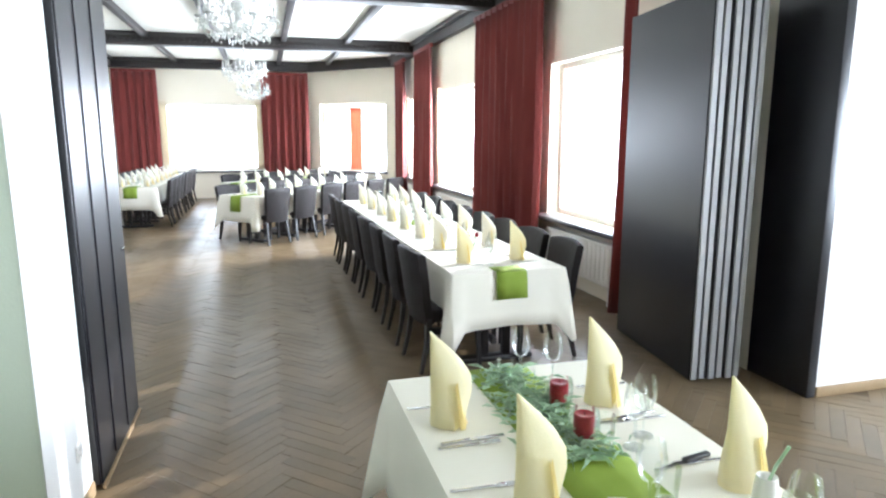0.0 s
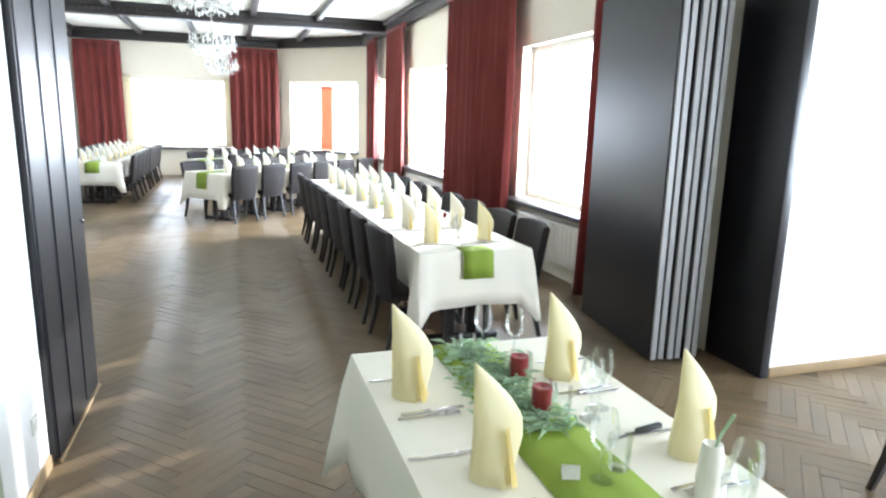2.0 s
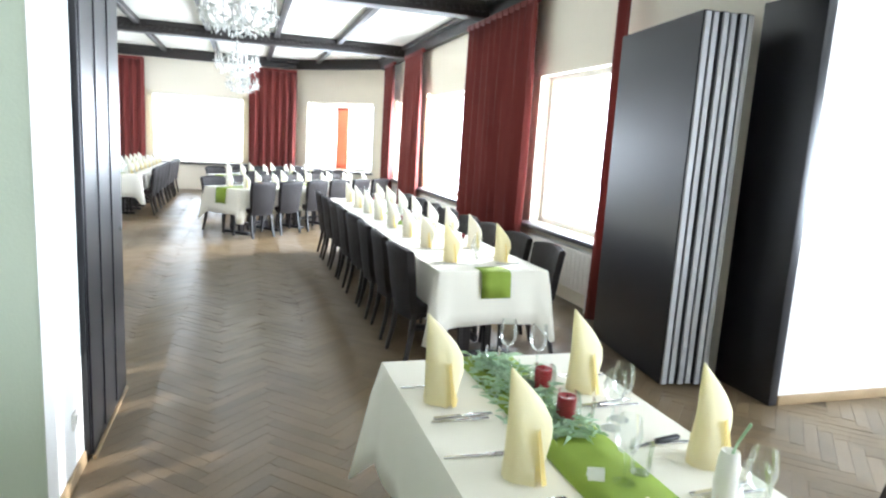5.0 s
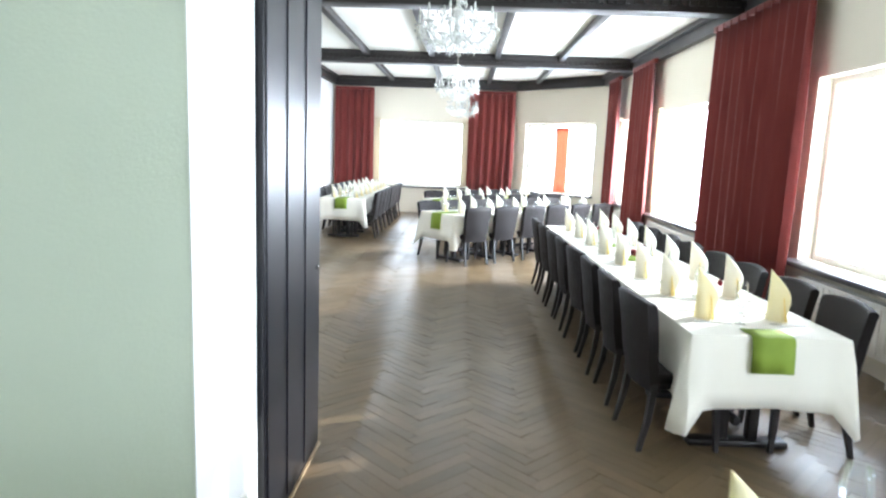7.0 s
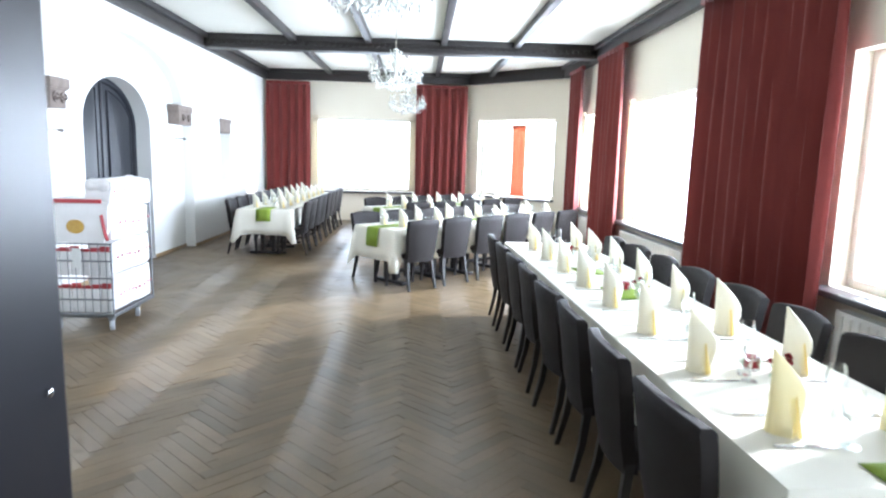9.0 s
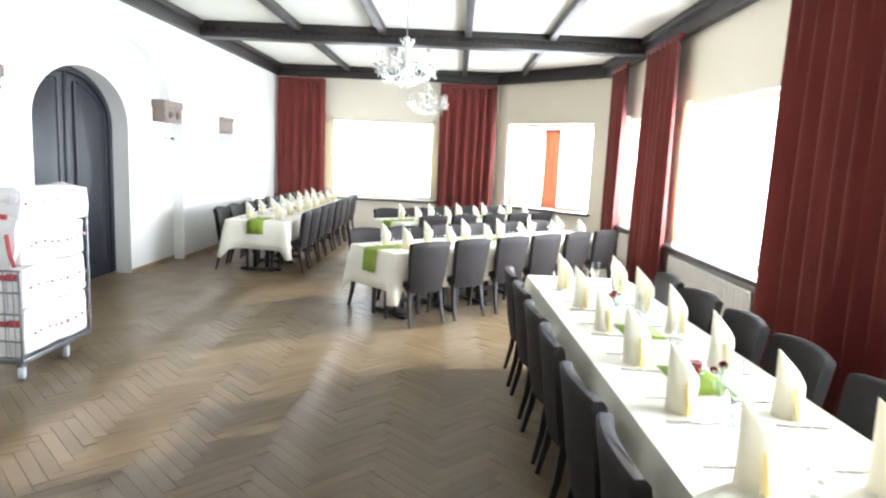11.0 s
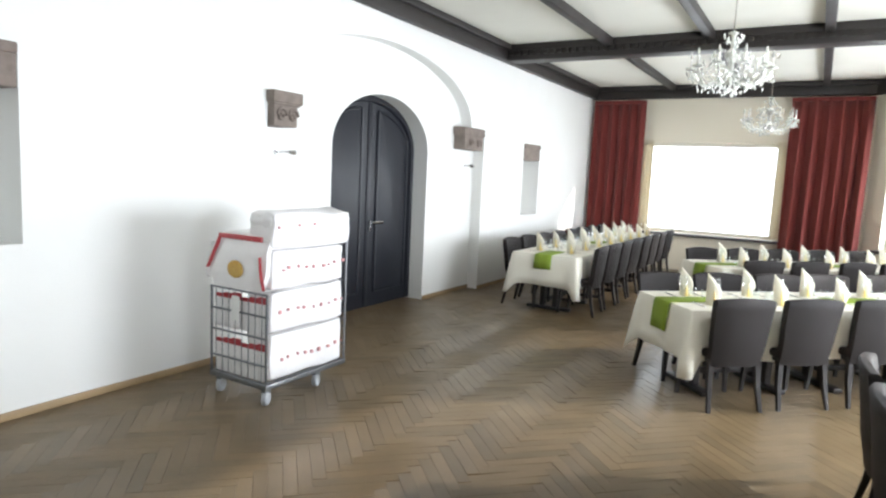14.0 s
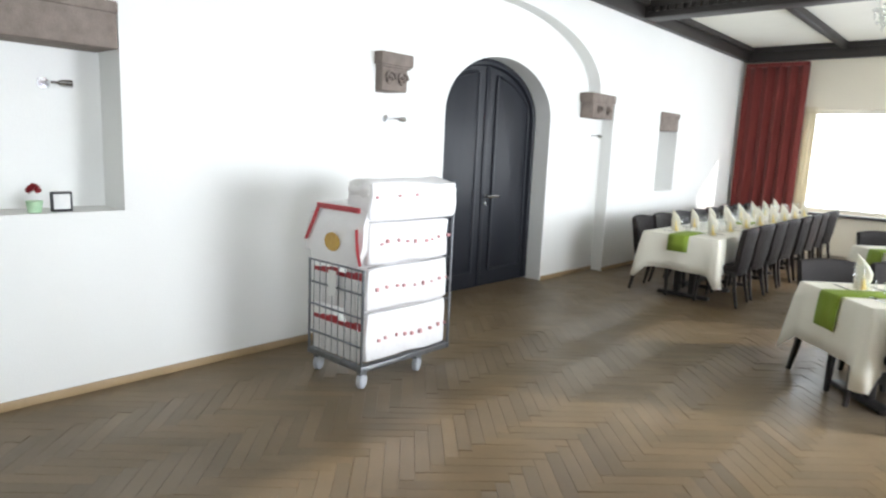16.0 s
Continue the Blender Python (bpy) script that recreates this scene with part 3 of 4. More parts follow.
capital(9.26, 9.64, 2.10, 2.42, 0.10)
capital(12.98, 13.615, 2.10, 2.415, 0.02)
for (a, b, z0, z1), dy in ((NICHES[0], 0.0), (NICHES[1], 0.0)):
    o = thing("niche_lintel", Matrix.Translation((WL, a, z1)), "weathered brown stone lintel at the top of a niche", "lintel", "niche lintels")
    part("block", bx((-0.325, 0.006, -0.26), (0.012, b - a - 0.006, -0.006), 0.015), STONE, o)
    part("ledge", bx((-0.325, 0.006, -0.05), (0.03, b - a - 0.006, 0.02), 0.012), STONE, o)


def wall_hook(x, y, z):
    h = thing("wall_spot", Matrix.Translation((x, y, z)), "small steel spot lamp on the white wall", "wall lamp", "wall spots")
    r = lathe([(0.0, 0.012), (0.034, 0.012), (0.036, 0.0)], 14)
    bmesh.ops.transform(r, matrix=pose(0, 0, 0, 0, 90, 0), verts=r.verts[:])
    part("rosette", r, STEEL, h)
    part("arm", tube([(0.01, 0, 0), (0.10, 0.02, 0.004), (0.13, 0.06, 0.0)], 0.009, 8), STEEL, h)
    head = lathe([(0.016, 0.0), (0.024, 0.02), (0.024, 0.07), (0.0, 0.072)], 12)
    bmesh.ops.transform(head, matrix=pose(0.13, 0.05, 0, -90, 0, 0), verts=head.verts[:])
    part("head", head, STEEL, h)


wall_hook(REC, 9.56, 1.87)
wall_hook(REC, 13.25, 1.87)
wall_hook(WL - 0.33, 6.85, 1.92)
wall_hook(WL - 0.33, 15.35, 1.92)
sk = thing("wall_socket", Matrix.Translation((JL, 2.98, 0.30)), "white plastic wall socket above the baseboard", "socket")
part("plate", bx((0, -0.04, -0.04), (0.009, 0.04, 0.04), 0.003), RADWHITE, sk)
part("insert", lathe([(0.022, 0.0), (0.022, 0.006), (0.018, 0.004), (0.0, 0.002)], 14), RADWHITE, sk, at=pose(0.009, 0, 0, 0, 90, 0))


# ---------------------------------------------------------------- chandeliers
def chandelier(x, y, zc):
    """zc: height of the lowest drop; hangs from the ceiling on a chain."""
    rnd = random.Random(int(y * 10))
    c = thing("chandelier", Matrix.Translation((x, y, zc)), "crystal chandelier with candle arms hanging from the ceiling", "chandelier", "crystal chandeliers")
    top = CEIL - zc
    part("chain", tube([(0, 0, 0.55), (0, 0, top - 0.05)], 0.006, 6), BRASS, c)
    part("canopy", lathe([(0.0, top - 0.07), (0.05, top - 0.06), (0.07, top - 0.001)], 16), BRASS, c)
    part("column", lathe([(0.0, 0.06), (0.05, 0.09), (0.075, 0.14), (0.03, 0.19), (0.025, 0.27), (0.06, 0.32), (0.065, 0.36), (0.02, 0.40), (0.018, 0.52), (0.05, 0.54), (0.0, 0.57)], 14), CRYSTAL, c)

    def drop(bm, p, s):
        px, py, pz = p
        v = [bm.verts.new(q) for q in ((px, py, pz + s * 1.2), (px + s * 0.6, py, pz), (px, py + s * 0.6, pz), (px - s * 0.6, py, pz), (px, py - s * 0.6, pz), (px, py, pz - s * 1.5))]
        for i in range(4):
            bm.faces.new((v[0], v[1 + i], v[1 + (i + 1) % 4]))
            bm.faces.new((v[5], v[1 + (i + 1) % 4], v[1 + i]))

    arm_prof = [(0.05, 0.16), (0.14, 0.08), (0.24, 0.07), (0.32, 0.13), (0.35, 0.20)]
    arm = finish("arm", tube([(r, 0, z) for r, z in arm_prof], 0.011, 6), CRYSTAL, 50)
    pan = finish("drip_pan", lathe([(0.0, 0.20), (0.045, 0.21), (0.05, 0.225), (0.0, 0.215)], 12), CRYSTAL, 50)
    candle = finish("candle", lathe([(0.011, 0.22), (0.011, 0.31), (0.0, 0.312)], 10), RADWHITE, 50)
    bulb = finish("bulb", lathe([(0.008, 0.31), (0.014, 0.335), (0.009, 0.36), (0.0, 0.385)], 10), CRYSTAL, 50)
    for k in range(10):
        m = pose(0, 0, 0, 0, 0, k * 36 + 8)
        same("arm", arm, c, m)
        mm = m @ Matrix.Translation((0.35, 0, 0))
        same("drip_pan", pan, c, mm)
        cd = same("candle", candle, c, mm)
        same("bulb", bulb, cd, Matrix.Identity(4))
    for tier, (r0, r1, z0, count) in enumerate(((0.32, 0.40, 0.15, 90), (0.20, 0.30, 0.06, 80), (0.06, 0.16, 0.03, 50), (0.10, 0.20, 0.34, 60), (0.03, 0.09, 0.48, 30), (0.22, 0.36, 0.24, 60))):
        bm = bmesh.new()
        for k in range(count):
            a, r = rnd.uniform(0, 6.283), rnd.uniform(r0, r1)
            drop(bm, (r * math.cos(a), r * math.sin(a), z0 + rnd.uniform(-0.05, 0.05)), rnd.uniform(0.011, 0.02))
        o = part("crystal_tier", bm, CRYSTAL, c, "cut crystal drops", smooth=None)
        o["kind"] = "stuff"
    for k in range(10):
        a0, a1 = radians(k * 36 + 8), radians(k * 36 + 44)
        bm = bmesh.new()
        for s in range(8):
            u = s / 7
            a = a0 + (a1 - a0) * u
            drop(bm, (0.35 * math.cos(a), 0.35 * math.sin(a), 0.19 - 0.06 * math.sin(math.pi * u)), 0.010)
        part("bead_chain", bm, CRYSTAL, c, smooth=None)


for y, x, z in ((6.75, 0.12, 2.62), (11.65, 0.05, 2.62), (15.9, 0.12, 2.56)):
    chandelier(x, y, z)


# ---------------------------------------------------------------- chairs
def build_chair():
    """Faces +y; its origin lies on the floor under the middle of the seat."""
    c = thing("dining_chair", Matrix.Identity(4), "dark brown woven dining chair with a high back and black legs", "chair", "dining chairs")
    seat = bx((-0.215, -0.21, 0.40), (0.215, 0.23, 0.47), 0.025)
    part("seat", seat, WICKER, c)
    loops = []
    prof = [(0.36, -0.185, 0.212), (0.42, -0.195, 0.217), (0.52, -0.215, 0.224), (0.68, -0.232, 0.236), (0.82, -0.252, 0.246), (0.89, -0.262, 0.248), (0.905, -0.264, 0.240)]
    for z, yb, hw in prof:
        t = 0.030 if z < 0.9 else 0.018
        ring = []
        n = 8
        for i in range(n + 1):
            u = -1 + 2 * i / n
            ring.append((u * hw, yb - 0.035 * (1 - u * u) + t / 2 * 0 - t, z - 0.018 * u * u * (z > 0.85)))
        for i in range(n, -1, -1):
            u = -1 + 2 * i / n
            ring.append((u * hw, yb - 0.035 * (1 - u * u) + t, z - 0.018 * u * u * (z > 0.85)))
        loops.append(ring)
    bm = bmesh.new()
    rings(bm, loops)
    bmesh.ops.recalc_face_normals(bm, faces=bm.faces[:])
    part("backrest", bm, WICKER, c, smooth=50)
    for sx in (-1, 1):
        for y, y2 in ((0.19, 0.205), (-0.19, -0.26)):
            lg = bmesh.new()
            lg_loops = []
            for z, yy, w in ((0.41, y, 0.021), (0.2, y + (y2 - y) * 0.35, 0.018), (0.0, y2, 0.013)):
                xx = sx * (0.195 + 0.06 * (0.41 - z))
                lg_loops.append([(xx - w, yy - w, z), (xx + w, yy - w, z), (xx + w, yy + w, z), (xx - w, yy + w, z)])
            rings(lg, lg_loops)
            bmesh.ops.recalc_face_normals(lg, faces=lg.faces[:])
            part("leg", lg, CHAIRLEG, c)
    part("apron", bx((-0.19, -0.18, 0.365), (0.19, 0.20, 0.405), 0.008), CHAIRLEG, c)
    return c


CHAIR = build_chair()
chair_used = [False]


def chair(x, y, turn):
    m = pose(x, y, 0, 0, 0, turn)
    if not chair_used[0]:
        CHAIR.matrix_basis = m
        chair_used[0] = True
        return CHAIR
    return copy_thing(CHAIR, m)


# ---------------------------------------------------------------- tables
TOP = 0.755


def build_table(m, length, width):
    t = thing("dining_table", m, "dining table on black twin-column feet, under a cloth", "table", "dining tables")
    part("tabletop", bx((-length / 2, -width / 2, TOP - 0.04), (length / 2, width / 2, TOP - 0.006), 0.006), DARKWOOD, t)
    for sx in (-1, 1):
        x = sx * (length / 2 - 0.28)
        f = part("foot", bx((x - 0.05, -width * 0.36, 0.0), (x + 0.05, width * 0.36, 0.045), 0.015), CHAIRLEG, t)
        for sy in (-1, 1):
            part("column", bx((x - 0.03, sy * 0.09 - 0.03, 0.045), (x + 0.03, sy * 0.09 + 0.03, TOP - 0.07), 0.006), CHAIRLEG, t)
        part("bracket", bx((x - 0.04, -width * 0.38, TOP - 0.08), (x + 0.04, width * 0.38, TOP - 0.038), 0.006), CHAIRLEG, t)
    part("stretcher", bx((-length / 2 + 0.28, -0.02, 0.12), (length / 2 - 0.28, 0.02, 0.17), 0.005), CHAIRLEG, t)
    return t


def tablecloth(m, length, width, drop=0.40, seed=0):
    """x along the table. The skirt hangs in soft waves, with lower points at the corners."""
    rnd = random.Random(seed)
    r, per = 0.03, []
    hx, hy = length / 2 + 0.004, width / 2 + 0.004
    nx, ny = max(6, int(length / 0.09)), max(6, int(width / 0.07))
    side = [(-hx + 2 * hx * i / nx, -hy, 0, -1, 0) for i in range(1, nx)]
    cor = lambda sx, sy: [(sx * hx, sy * hy, sx * c, sy * s, 1) for c, s in ((0.25, 0.97), (0.7, 0.7), (0.97, 0.25))]
    a = cor(1, -1)
    per += side + a
    per += [(hx, -hy + 2 * hy * i / ny, 1, 0, 0) for i in range(1, ny)] + cor(1, 1)[::-1]
    per += [(hx - 2 * hx * i / nx, hy, 0, 1, 0) for i in range(1, nx)] + cor(-1, 1)
    per += [(-hx, hy - 2 * hy * i / ny, -1, 0, 0) for i in range(1, ny)] + cor(-1, -1)[::-1]
    ph = [rnd.uniform(0, 6.28) for _ in range(3)]
    loops = []
    for v in (0.0, 0.03, 0.25, 0.5, 0.75, 1.0):
        row = []
        for k, (x, y, dx, dy, c) in enumerate(per):
            near = min(1.0, (hx - abs(x)) / 0.10 + (hy - abs(y)) / 0.10) if not c else 0.0
            droop = drop + 0.13 * (1 - near) ** 2
            wave = 0.010 * math.sin(x * 9 + y * 11 + ph[0]) + 0.007 * math.sin(x * 23 + y * 19 + ph[1])
            out = (0.012 + 0.02 * v + 0.075 * (1 - near) ** 2 * v + wave * v) if v > 0 else 0.0
            if v == 0.03:
                out = 0.006
            row.append((x + dx * out, y + dy * out, TOP + 0.003 - v * droop - (0.002 if v else 0) - 0.006 * v * math.sin(x * 5 + y * 7 + ph[2])))
        loops.append(row)
    bm = bmesh.new()
    rings(bm, loops, caps=False)
    bm.verts.ensure_lookup_table()
    bm.faces.new([bm.verts[i] for i in range(len(per))])
    bmesh.ops.recalc_face_normals(bm, faces=bm.faces[:])
    ob = solid("tablecloth", bm, LINEN, "white linen tablecloth hanging over the table edges", "tablecloth", "tablecloths", at=m, smooth=50)
    mod = ob.modifiers.new("thickness", "SOLIDIFY")
    mod.thickness, mod.offset = 0.003, 1
    return ob


def runner(m, x0, x1, hang0, hang1, w=0.235):
    """A strip along x from x0 to x1, hanging over the ends where asked."""
    pts = []
    zt = TOP + 0.0105
    if hang0:
        pts += [(x0 - 0.05, zt - hang0), (x0 - 0.042, zt - hang0 / 2), (x0 - 0.033, zt - 0.03), (x0 - 0.022, zt - 0.006)]
    n = max(4, int((x1 - x0) / 0.15))
    pts += [(x0 + (x1 - x0) * i / n, zt) for i in range(n + 1)]
    if hang1:
        pts += [(x1 + 0.022, zt - 0.006), (x1 + 0.033, zt - 0.03), (x1 + 0.042, zt - hang1 / 2), (x1 + 0.05, zt - hang1)]
    bm = bmesh.new()
    rings(bm, [[(x, -w / 2, z), (x, -w / 6, z + 0.0015), (x, w / 6, z), (x, w / 2, z)] for x, z in pts], close=False)
    bmesh.ops.recalc_face_normals(bm, faces=bm.faces[:])
    ob = solid("table_runner", bm, RUNNER, "lime green fabric runner lying along the tablecloth", "table runner", "green runners", at=m)
    mod = ob.modifiers.new("thickness", "SOLIDIFY")
    mod.thickness, mod.offset = 0.002, 0
    return ob


# ---------------------------------------------------------------- place settings
def napkin_mesh(mat, fold_mat, h=0.30, w=0.062):
    """A cloth napkin folded into a standing sail: straight back edge, bellied front, wrapped foot."""
    bm = bmesh.new()
    loops, n = [], 16
    for k in range(13):
        v = k / 12
        left = -w * (0.96 + 0.04 * v)
        belly = np.interp(v, (0, 0.15, 0.35, 0.5, 0.65, 0.8, 0.92, 1), (0.86, 0.92, 1.06, 1.03, 0.82, 0.50, 0.20, 0.0))
        right = left + 2 * w * float(belly) + 0.004
        cx, rx = (left + right) / 2, max(0.003, (right - left) / 2)
        ry = max(0.003, 0.045 * (1 - v) ** 0.8 + 0.002)
        row = []
        for i in range(n):
            a = 2 * math.pi * i / n
            fold = 1 + (0.20 * math.sin(3 * a + 5 * v) + 0.12 * math.sin(7 * a - 4 * v)) * (1 - v)
            row.append((cx + rx * math.cos(a), ry * math.sin(a) * fold, h * v))
        loops.append(row)
    rings(bm, loops)
    bmesh.ops.recalc_face_normals(bm, faces=bm.faces[:])
    front = bmesh.new()
    flap = []
    for k in range(7):
        v = k / 6
        flap.append([(w * (0.15 + 0.75 * math.cos(t)) * (1 - 0.55 * v), (0.058 + 0.010 * math.cos(5 * t)) * math.sin(t) * (1 - 0.4 * v) * 1.12, h * (0.01 + 0.42 * v) + 0.018 * math.sin(4 * t) * v) for t in [(-1.5 + 3.0 * i / 8) for i in range(9)]])
    rings(front, flap, close=False)
    bmesh.ops.recalc_face_normals(front, faces=front.faces[:])
    return finish("napkin", bm, mat, 60), finish("front_fold", front, fold_mat, 60)


NAP_Y, NAP_W = napkin_mesh(NAPKIN, NAPKIN_FOLD), napkin_mesh(NAPKINW, NAPKIN_FOLD)


def napkin(m, x, y, turn, white=False, s=1.0):
    sail, fold = NAP_W if white else NAP_Y
    ob = new("folded_napkin", sail)
    same("front_fold", fold, ob, Matrix.Identity(4))
    ob.matrix_basis = m @ Matrix.Translation((x, y, TOP + 0.0075)) @ pose(0, 0, 0, 0, 0, turn) @ Matrix.Scale(s, 4)
    return tagged(ob, "white napkin with its shaded fold coloured yellow, standing as a tall sail" if white else "pale yellow napkin folded into a tall sail on the tablecloth", "napkin", "folded napkins")


def build_glass(name, profile, label):
    t = thing(name, Matrix.Identity(4), label, "glass", name + "s")
    part("bowl" if name == "wine_glass" else "vessel", lathe(profile, 18), GLASS, t, smooth=50)
    if name == "wine_glass":
        part("stem", lathe([(0.0045, 0.004), (0.004, 0.05), (0.006, 0.088)], 8), GLASS, t)
        part("foot", lathe([(0.0, 0.0), (0.034, 0.0005), (0.034, 0.002), (0.006, 0.006)], 18), GLASS, t)
    return t


WINE = build_glass("wine_glass", [(0.006, 0.088), (0.026, 0.10), (0.037, 0.13), (0.038, 0.155), (0.031, 0.20)], "clear stemmed wine glass on the tablecloth")
WATER = build_glass("tumbler", [(0.0, 0.0), (0.028, 0.001), (0.034, 0.095)], "clear water tumbler on the tablecloth")


def build_knife():
    t = thing("table_knife", Matrix.Identity(4), "polished steel table knife", "knife", "table knives")
    part("blade", bx((0.0, -0.008, 0.0), (0.115, 0.009, 0.0035), 0.0012), STEEL, t)
    part("handle", bx((-0.10, -0.007, 0.0), (0.0, 0.007, 0.008), 0.003), STEEL, t)
    return t


def build_fork():
    t = thing("table_fork", Matrix.Identity(4), "polished steel table fork", "fork", "table forks")
    part("handle", bx((-0.105, -0.006, 0.0), (0.03, 0.006, 0.004), 0.0015), STEEL, t)
    part("neck", bx((0.03, -0.011, 0.001), (0.055, 0.011, 0.005), 0.0015), STEEL, t)
    for k in range(4):
        part("tine", bx((0.055, -0.0105 + k * 0.006, 0.002), (0.098, -0.0075 + k * 0.006, 0.005)), STEEL, t)
    return t


KNIFE, FORK = build_knife(), build_fork()
spare = {}


def put(proto, m):
    """The first call moves the first-built thing, later ones copy it."""
    if proto.name not in spare:
        spare[proto.name] = True
        proto.matrix_basis = m
        return proto
    return copy_thing(proto, m)


def setting(m, x, y, side, rnd, white=False, glasses=True, cutlery=True, face=0.0, size=1.0):
    """side: -1 at the -y edge of the table, 1 at the +y edge; x, y: the middle of the place."""
    tz = TOP + 0.0075
    napkin(m, x + rnd.uniform(-0.012, 0.012), y, -face + rnd.uniform(-14, 14), white, rnd.uniform(0.94, 1.03) * size)
    if cutlery:
        for dx, pr in ((-0.13, FORK), (0.13, KNIFE)):
            put(pr, m @ Matrix.Translation((x - side * dx, y, tz)) @ pose(0, 0, 0, 0, 0, (90 if side < 0 else -90) + rnd.uniform(-3, 3)))
    if glasses:
        put(WINE, m @ Matrix.Translation((x - side * 0.13, y - side * 0.16, tz)))
        put(WATER, m @ Matrix.Translation((x - side * 0.05, y - side * 0.18, tz)))


def sprigs(bm, n, x0, x1, w, rnd):
    """Fine green blades lying loosely on a runner."""
    for _ in range(n):
        x, y, a, l = rnd.uniform(x0, x1), rnd.gauss(0, w), rnd.uniform(0, 6.28), rnd.uniform(0.03, 0.09)
        z = TOP + 0.014 + rnd.uniform(0, 0.018)
        d, s = Vector((math.cos(a), math.sin(a), 0)), Vector((-math.sin(a), math.cos(a), 0)) * 0.0022
        p = Vector((x, y, z))
        mid, end = p + d * l * 0.5 + Vector((0, 0, 0.012)), p + d * l
        v = [bm.verts.new(q) for q in (p - s, p + s, mid + s, end, mid - s)]
        bm.faces.new(v)


def candle_glass(m, x, y, h=0.075):
    t = thing("candle_glass", m @ Matrix.Translation((x, y, TOP + 0.011)), "dark red candle in a clear glass holder with green sprigs", "candle", "candles in glasses")
    part("holder", lathe([(0.0, 0.0), (0.040, 0.001), (0.052, 0.03), (0.050, 0.07), (0.046, 0.10)], 18), GLASS, t)
    part("candle", lathe([(0.0, 0.012), (0.032, 0.013), (0.033, 0.012 + h), (0.030, 0.015 + h), (0.0, 0.008 + h)], 18), REDWAX, t)
    part("wick", tube([(0, 0, 0.04), (0.001, 0, 0.022 + h)], 0.0012, 5), BLACKPLASTIC, t)
    rnd = random.Random(int(x * 991))
    b = bmesh.new()
    for k in range(26):
        a, z = rnd.uniform(0, 6.28), rnd.uniform(0.006, 0.045)
        p = Vector((0.034 * math.cos(a), 0.034 * math.sin(a), z))
        q = Vector((0.040 * math.cos(a + 0.5), 0.040 * math.sin(a + 0.5), z + rnd.uniform(-0.01, 0.02)))
        v = [b.verts.new(c) for c in (p, (p + q) / 2 + Vector((0, 0, 0.004)), q, (p + q) / 2 - Vector((0, 0, 0.004)))]
        b.faces.new(v)
    part("sprigs", b, SPRIG, t, "green sprigs inside the glass", smooth=None)
    return t


def blossom(m, x, y, z, s=0.02):
    """A short posy: two dark red blooms over fine green leaves, in a small glass."""
    t = thing("posy", m @ Matrix.Translation((x, y, TOP + 0.011)), "small posy of dark red blooms in a little glass", "flowers", "posies")
    part("vase", lathe([(0.0, 0.0), (0.026, 0.001), (0.030, 0.06)], 14), GLASS, t)
    rnd = random.Random(int(y * 37 + x * 91))
    for k in range(3):
        a = rnd.uniform(0, 6.28)
        top = (0.035 * math.cos(a), 0.035 * math.sin(a), z + rnd.uniform(-0.02, 0.02))
        part("stalk", tube([(0, 0, 0.01), (top[0] * 0.4, top[1] * 0.4, z * 0.5), top], 0.0016, 5), SPRIG, t)
        b = bmesh.new()
        for q in range(14):
            aa, el = rnd.uniform(0, 6.28), rnd.uniform(-0.2, 1.5)
            d = Vector((math.cos(aa) * math.cos(el), math.sin(aa) * math.cos(el), math.sin(el)))
            s1 = d.orthogonal().normalized() * s * 0.55
            c = Vector(top)
            v = [b.verts.new(p) for p in (c, c + d * s * 0.7 + s1, c + d * s, c + d * s * 0.7 - s1)]
            b.faces.new(v)
        part("bloom", b, REDWAX, t, smooth=None)
    b = bmesh.new()
    for q in range(40):
        aa = rnd.uniform(0, 6.28)
        p = Vector((rnd.uniform(-0.03, 0.03), rnd.uniform(-0.03, 0.03), rnd.uniform(0.03, z)))
        d = Vector((math.cos(aa), math.sin(aa), 0.4)) * 0.03
        s1 = Vector((-math.sin(aa), math.cos(aa), 0)) * 0.007
        v = [b.verts.new(c) for c in (p, p + d * 0.5 + s1, p + d, p + d * 0.5 - s1)]
        b.faces.new(v)
    part("leaves", b, SPRIG, t, smooth=None)


def laid_table(start, angle, length, width, seats_a, seats_b, pitch, first, white, hang=0.17, tables=3, runners=None, seed=1, off_a=0.16, off_b=0.16, glasses=True):
    """A long row: local x runs from its near end along angle. Side a is -y, side b is +y."""
    rnd = random.Random(seed)
    base = pose(start[0], start[1], 0, 0, 0, angle)
    mid = base @ Matrix.Translation((length / 2, 0, 0))
    for k in range(tables):
        l = length / tables
        build_table(base @ Matrix.Translation((l * (k + 0.5), 0, 0)), l - 0.01, width - 0.02)
    tablecloth(mid, length, width, 0.40, seed)
    for i, (x0, x1) in enumerate(runners or ((0.0, length),)):
        runner(base, x0, x1, hang if x0 == 0.0 else 0, hang if x1 == length else 0)
    for side, seats, off in ((-1, seats_a, off_a), (1, seats_b, off_b)):
        for k in range(seats):
            x = first + k * pitch
            w = white if not callable(white) else white(side, k)
            setting(base, x, side * (width / 2 - 0.21), side, rnd, w, glasses, True, angle, 0.86 if white is True else 1.0)
            p = base @ Vector((x + rnd.uniform(-0.03, 0.03), side * (width / 2 + off - 0.21), 0))
            chair(p.x, p.y, angle + (0 if side < 0 else 180) + rnd.uniform(-4, 4))
    return base


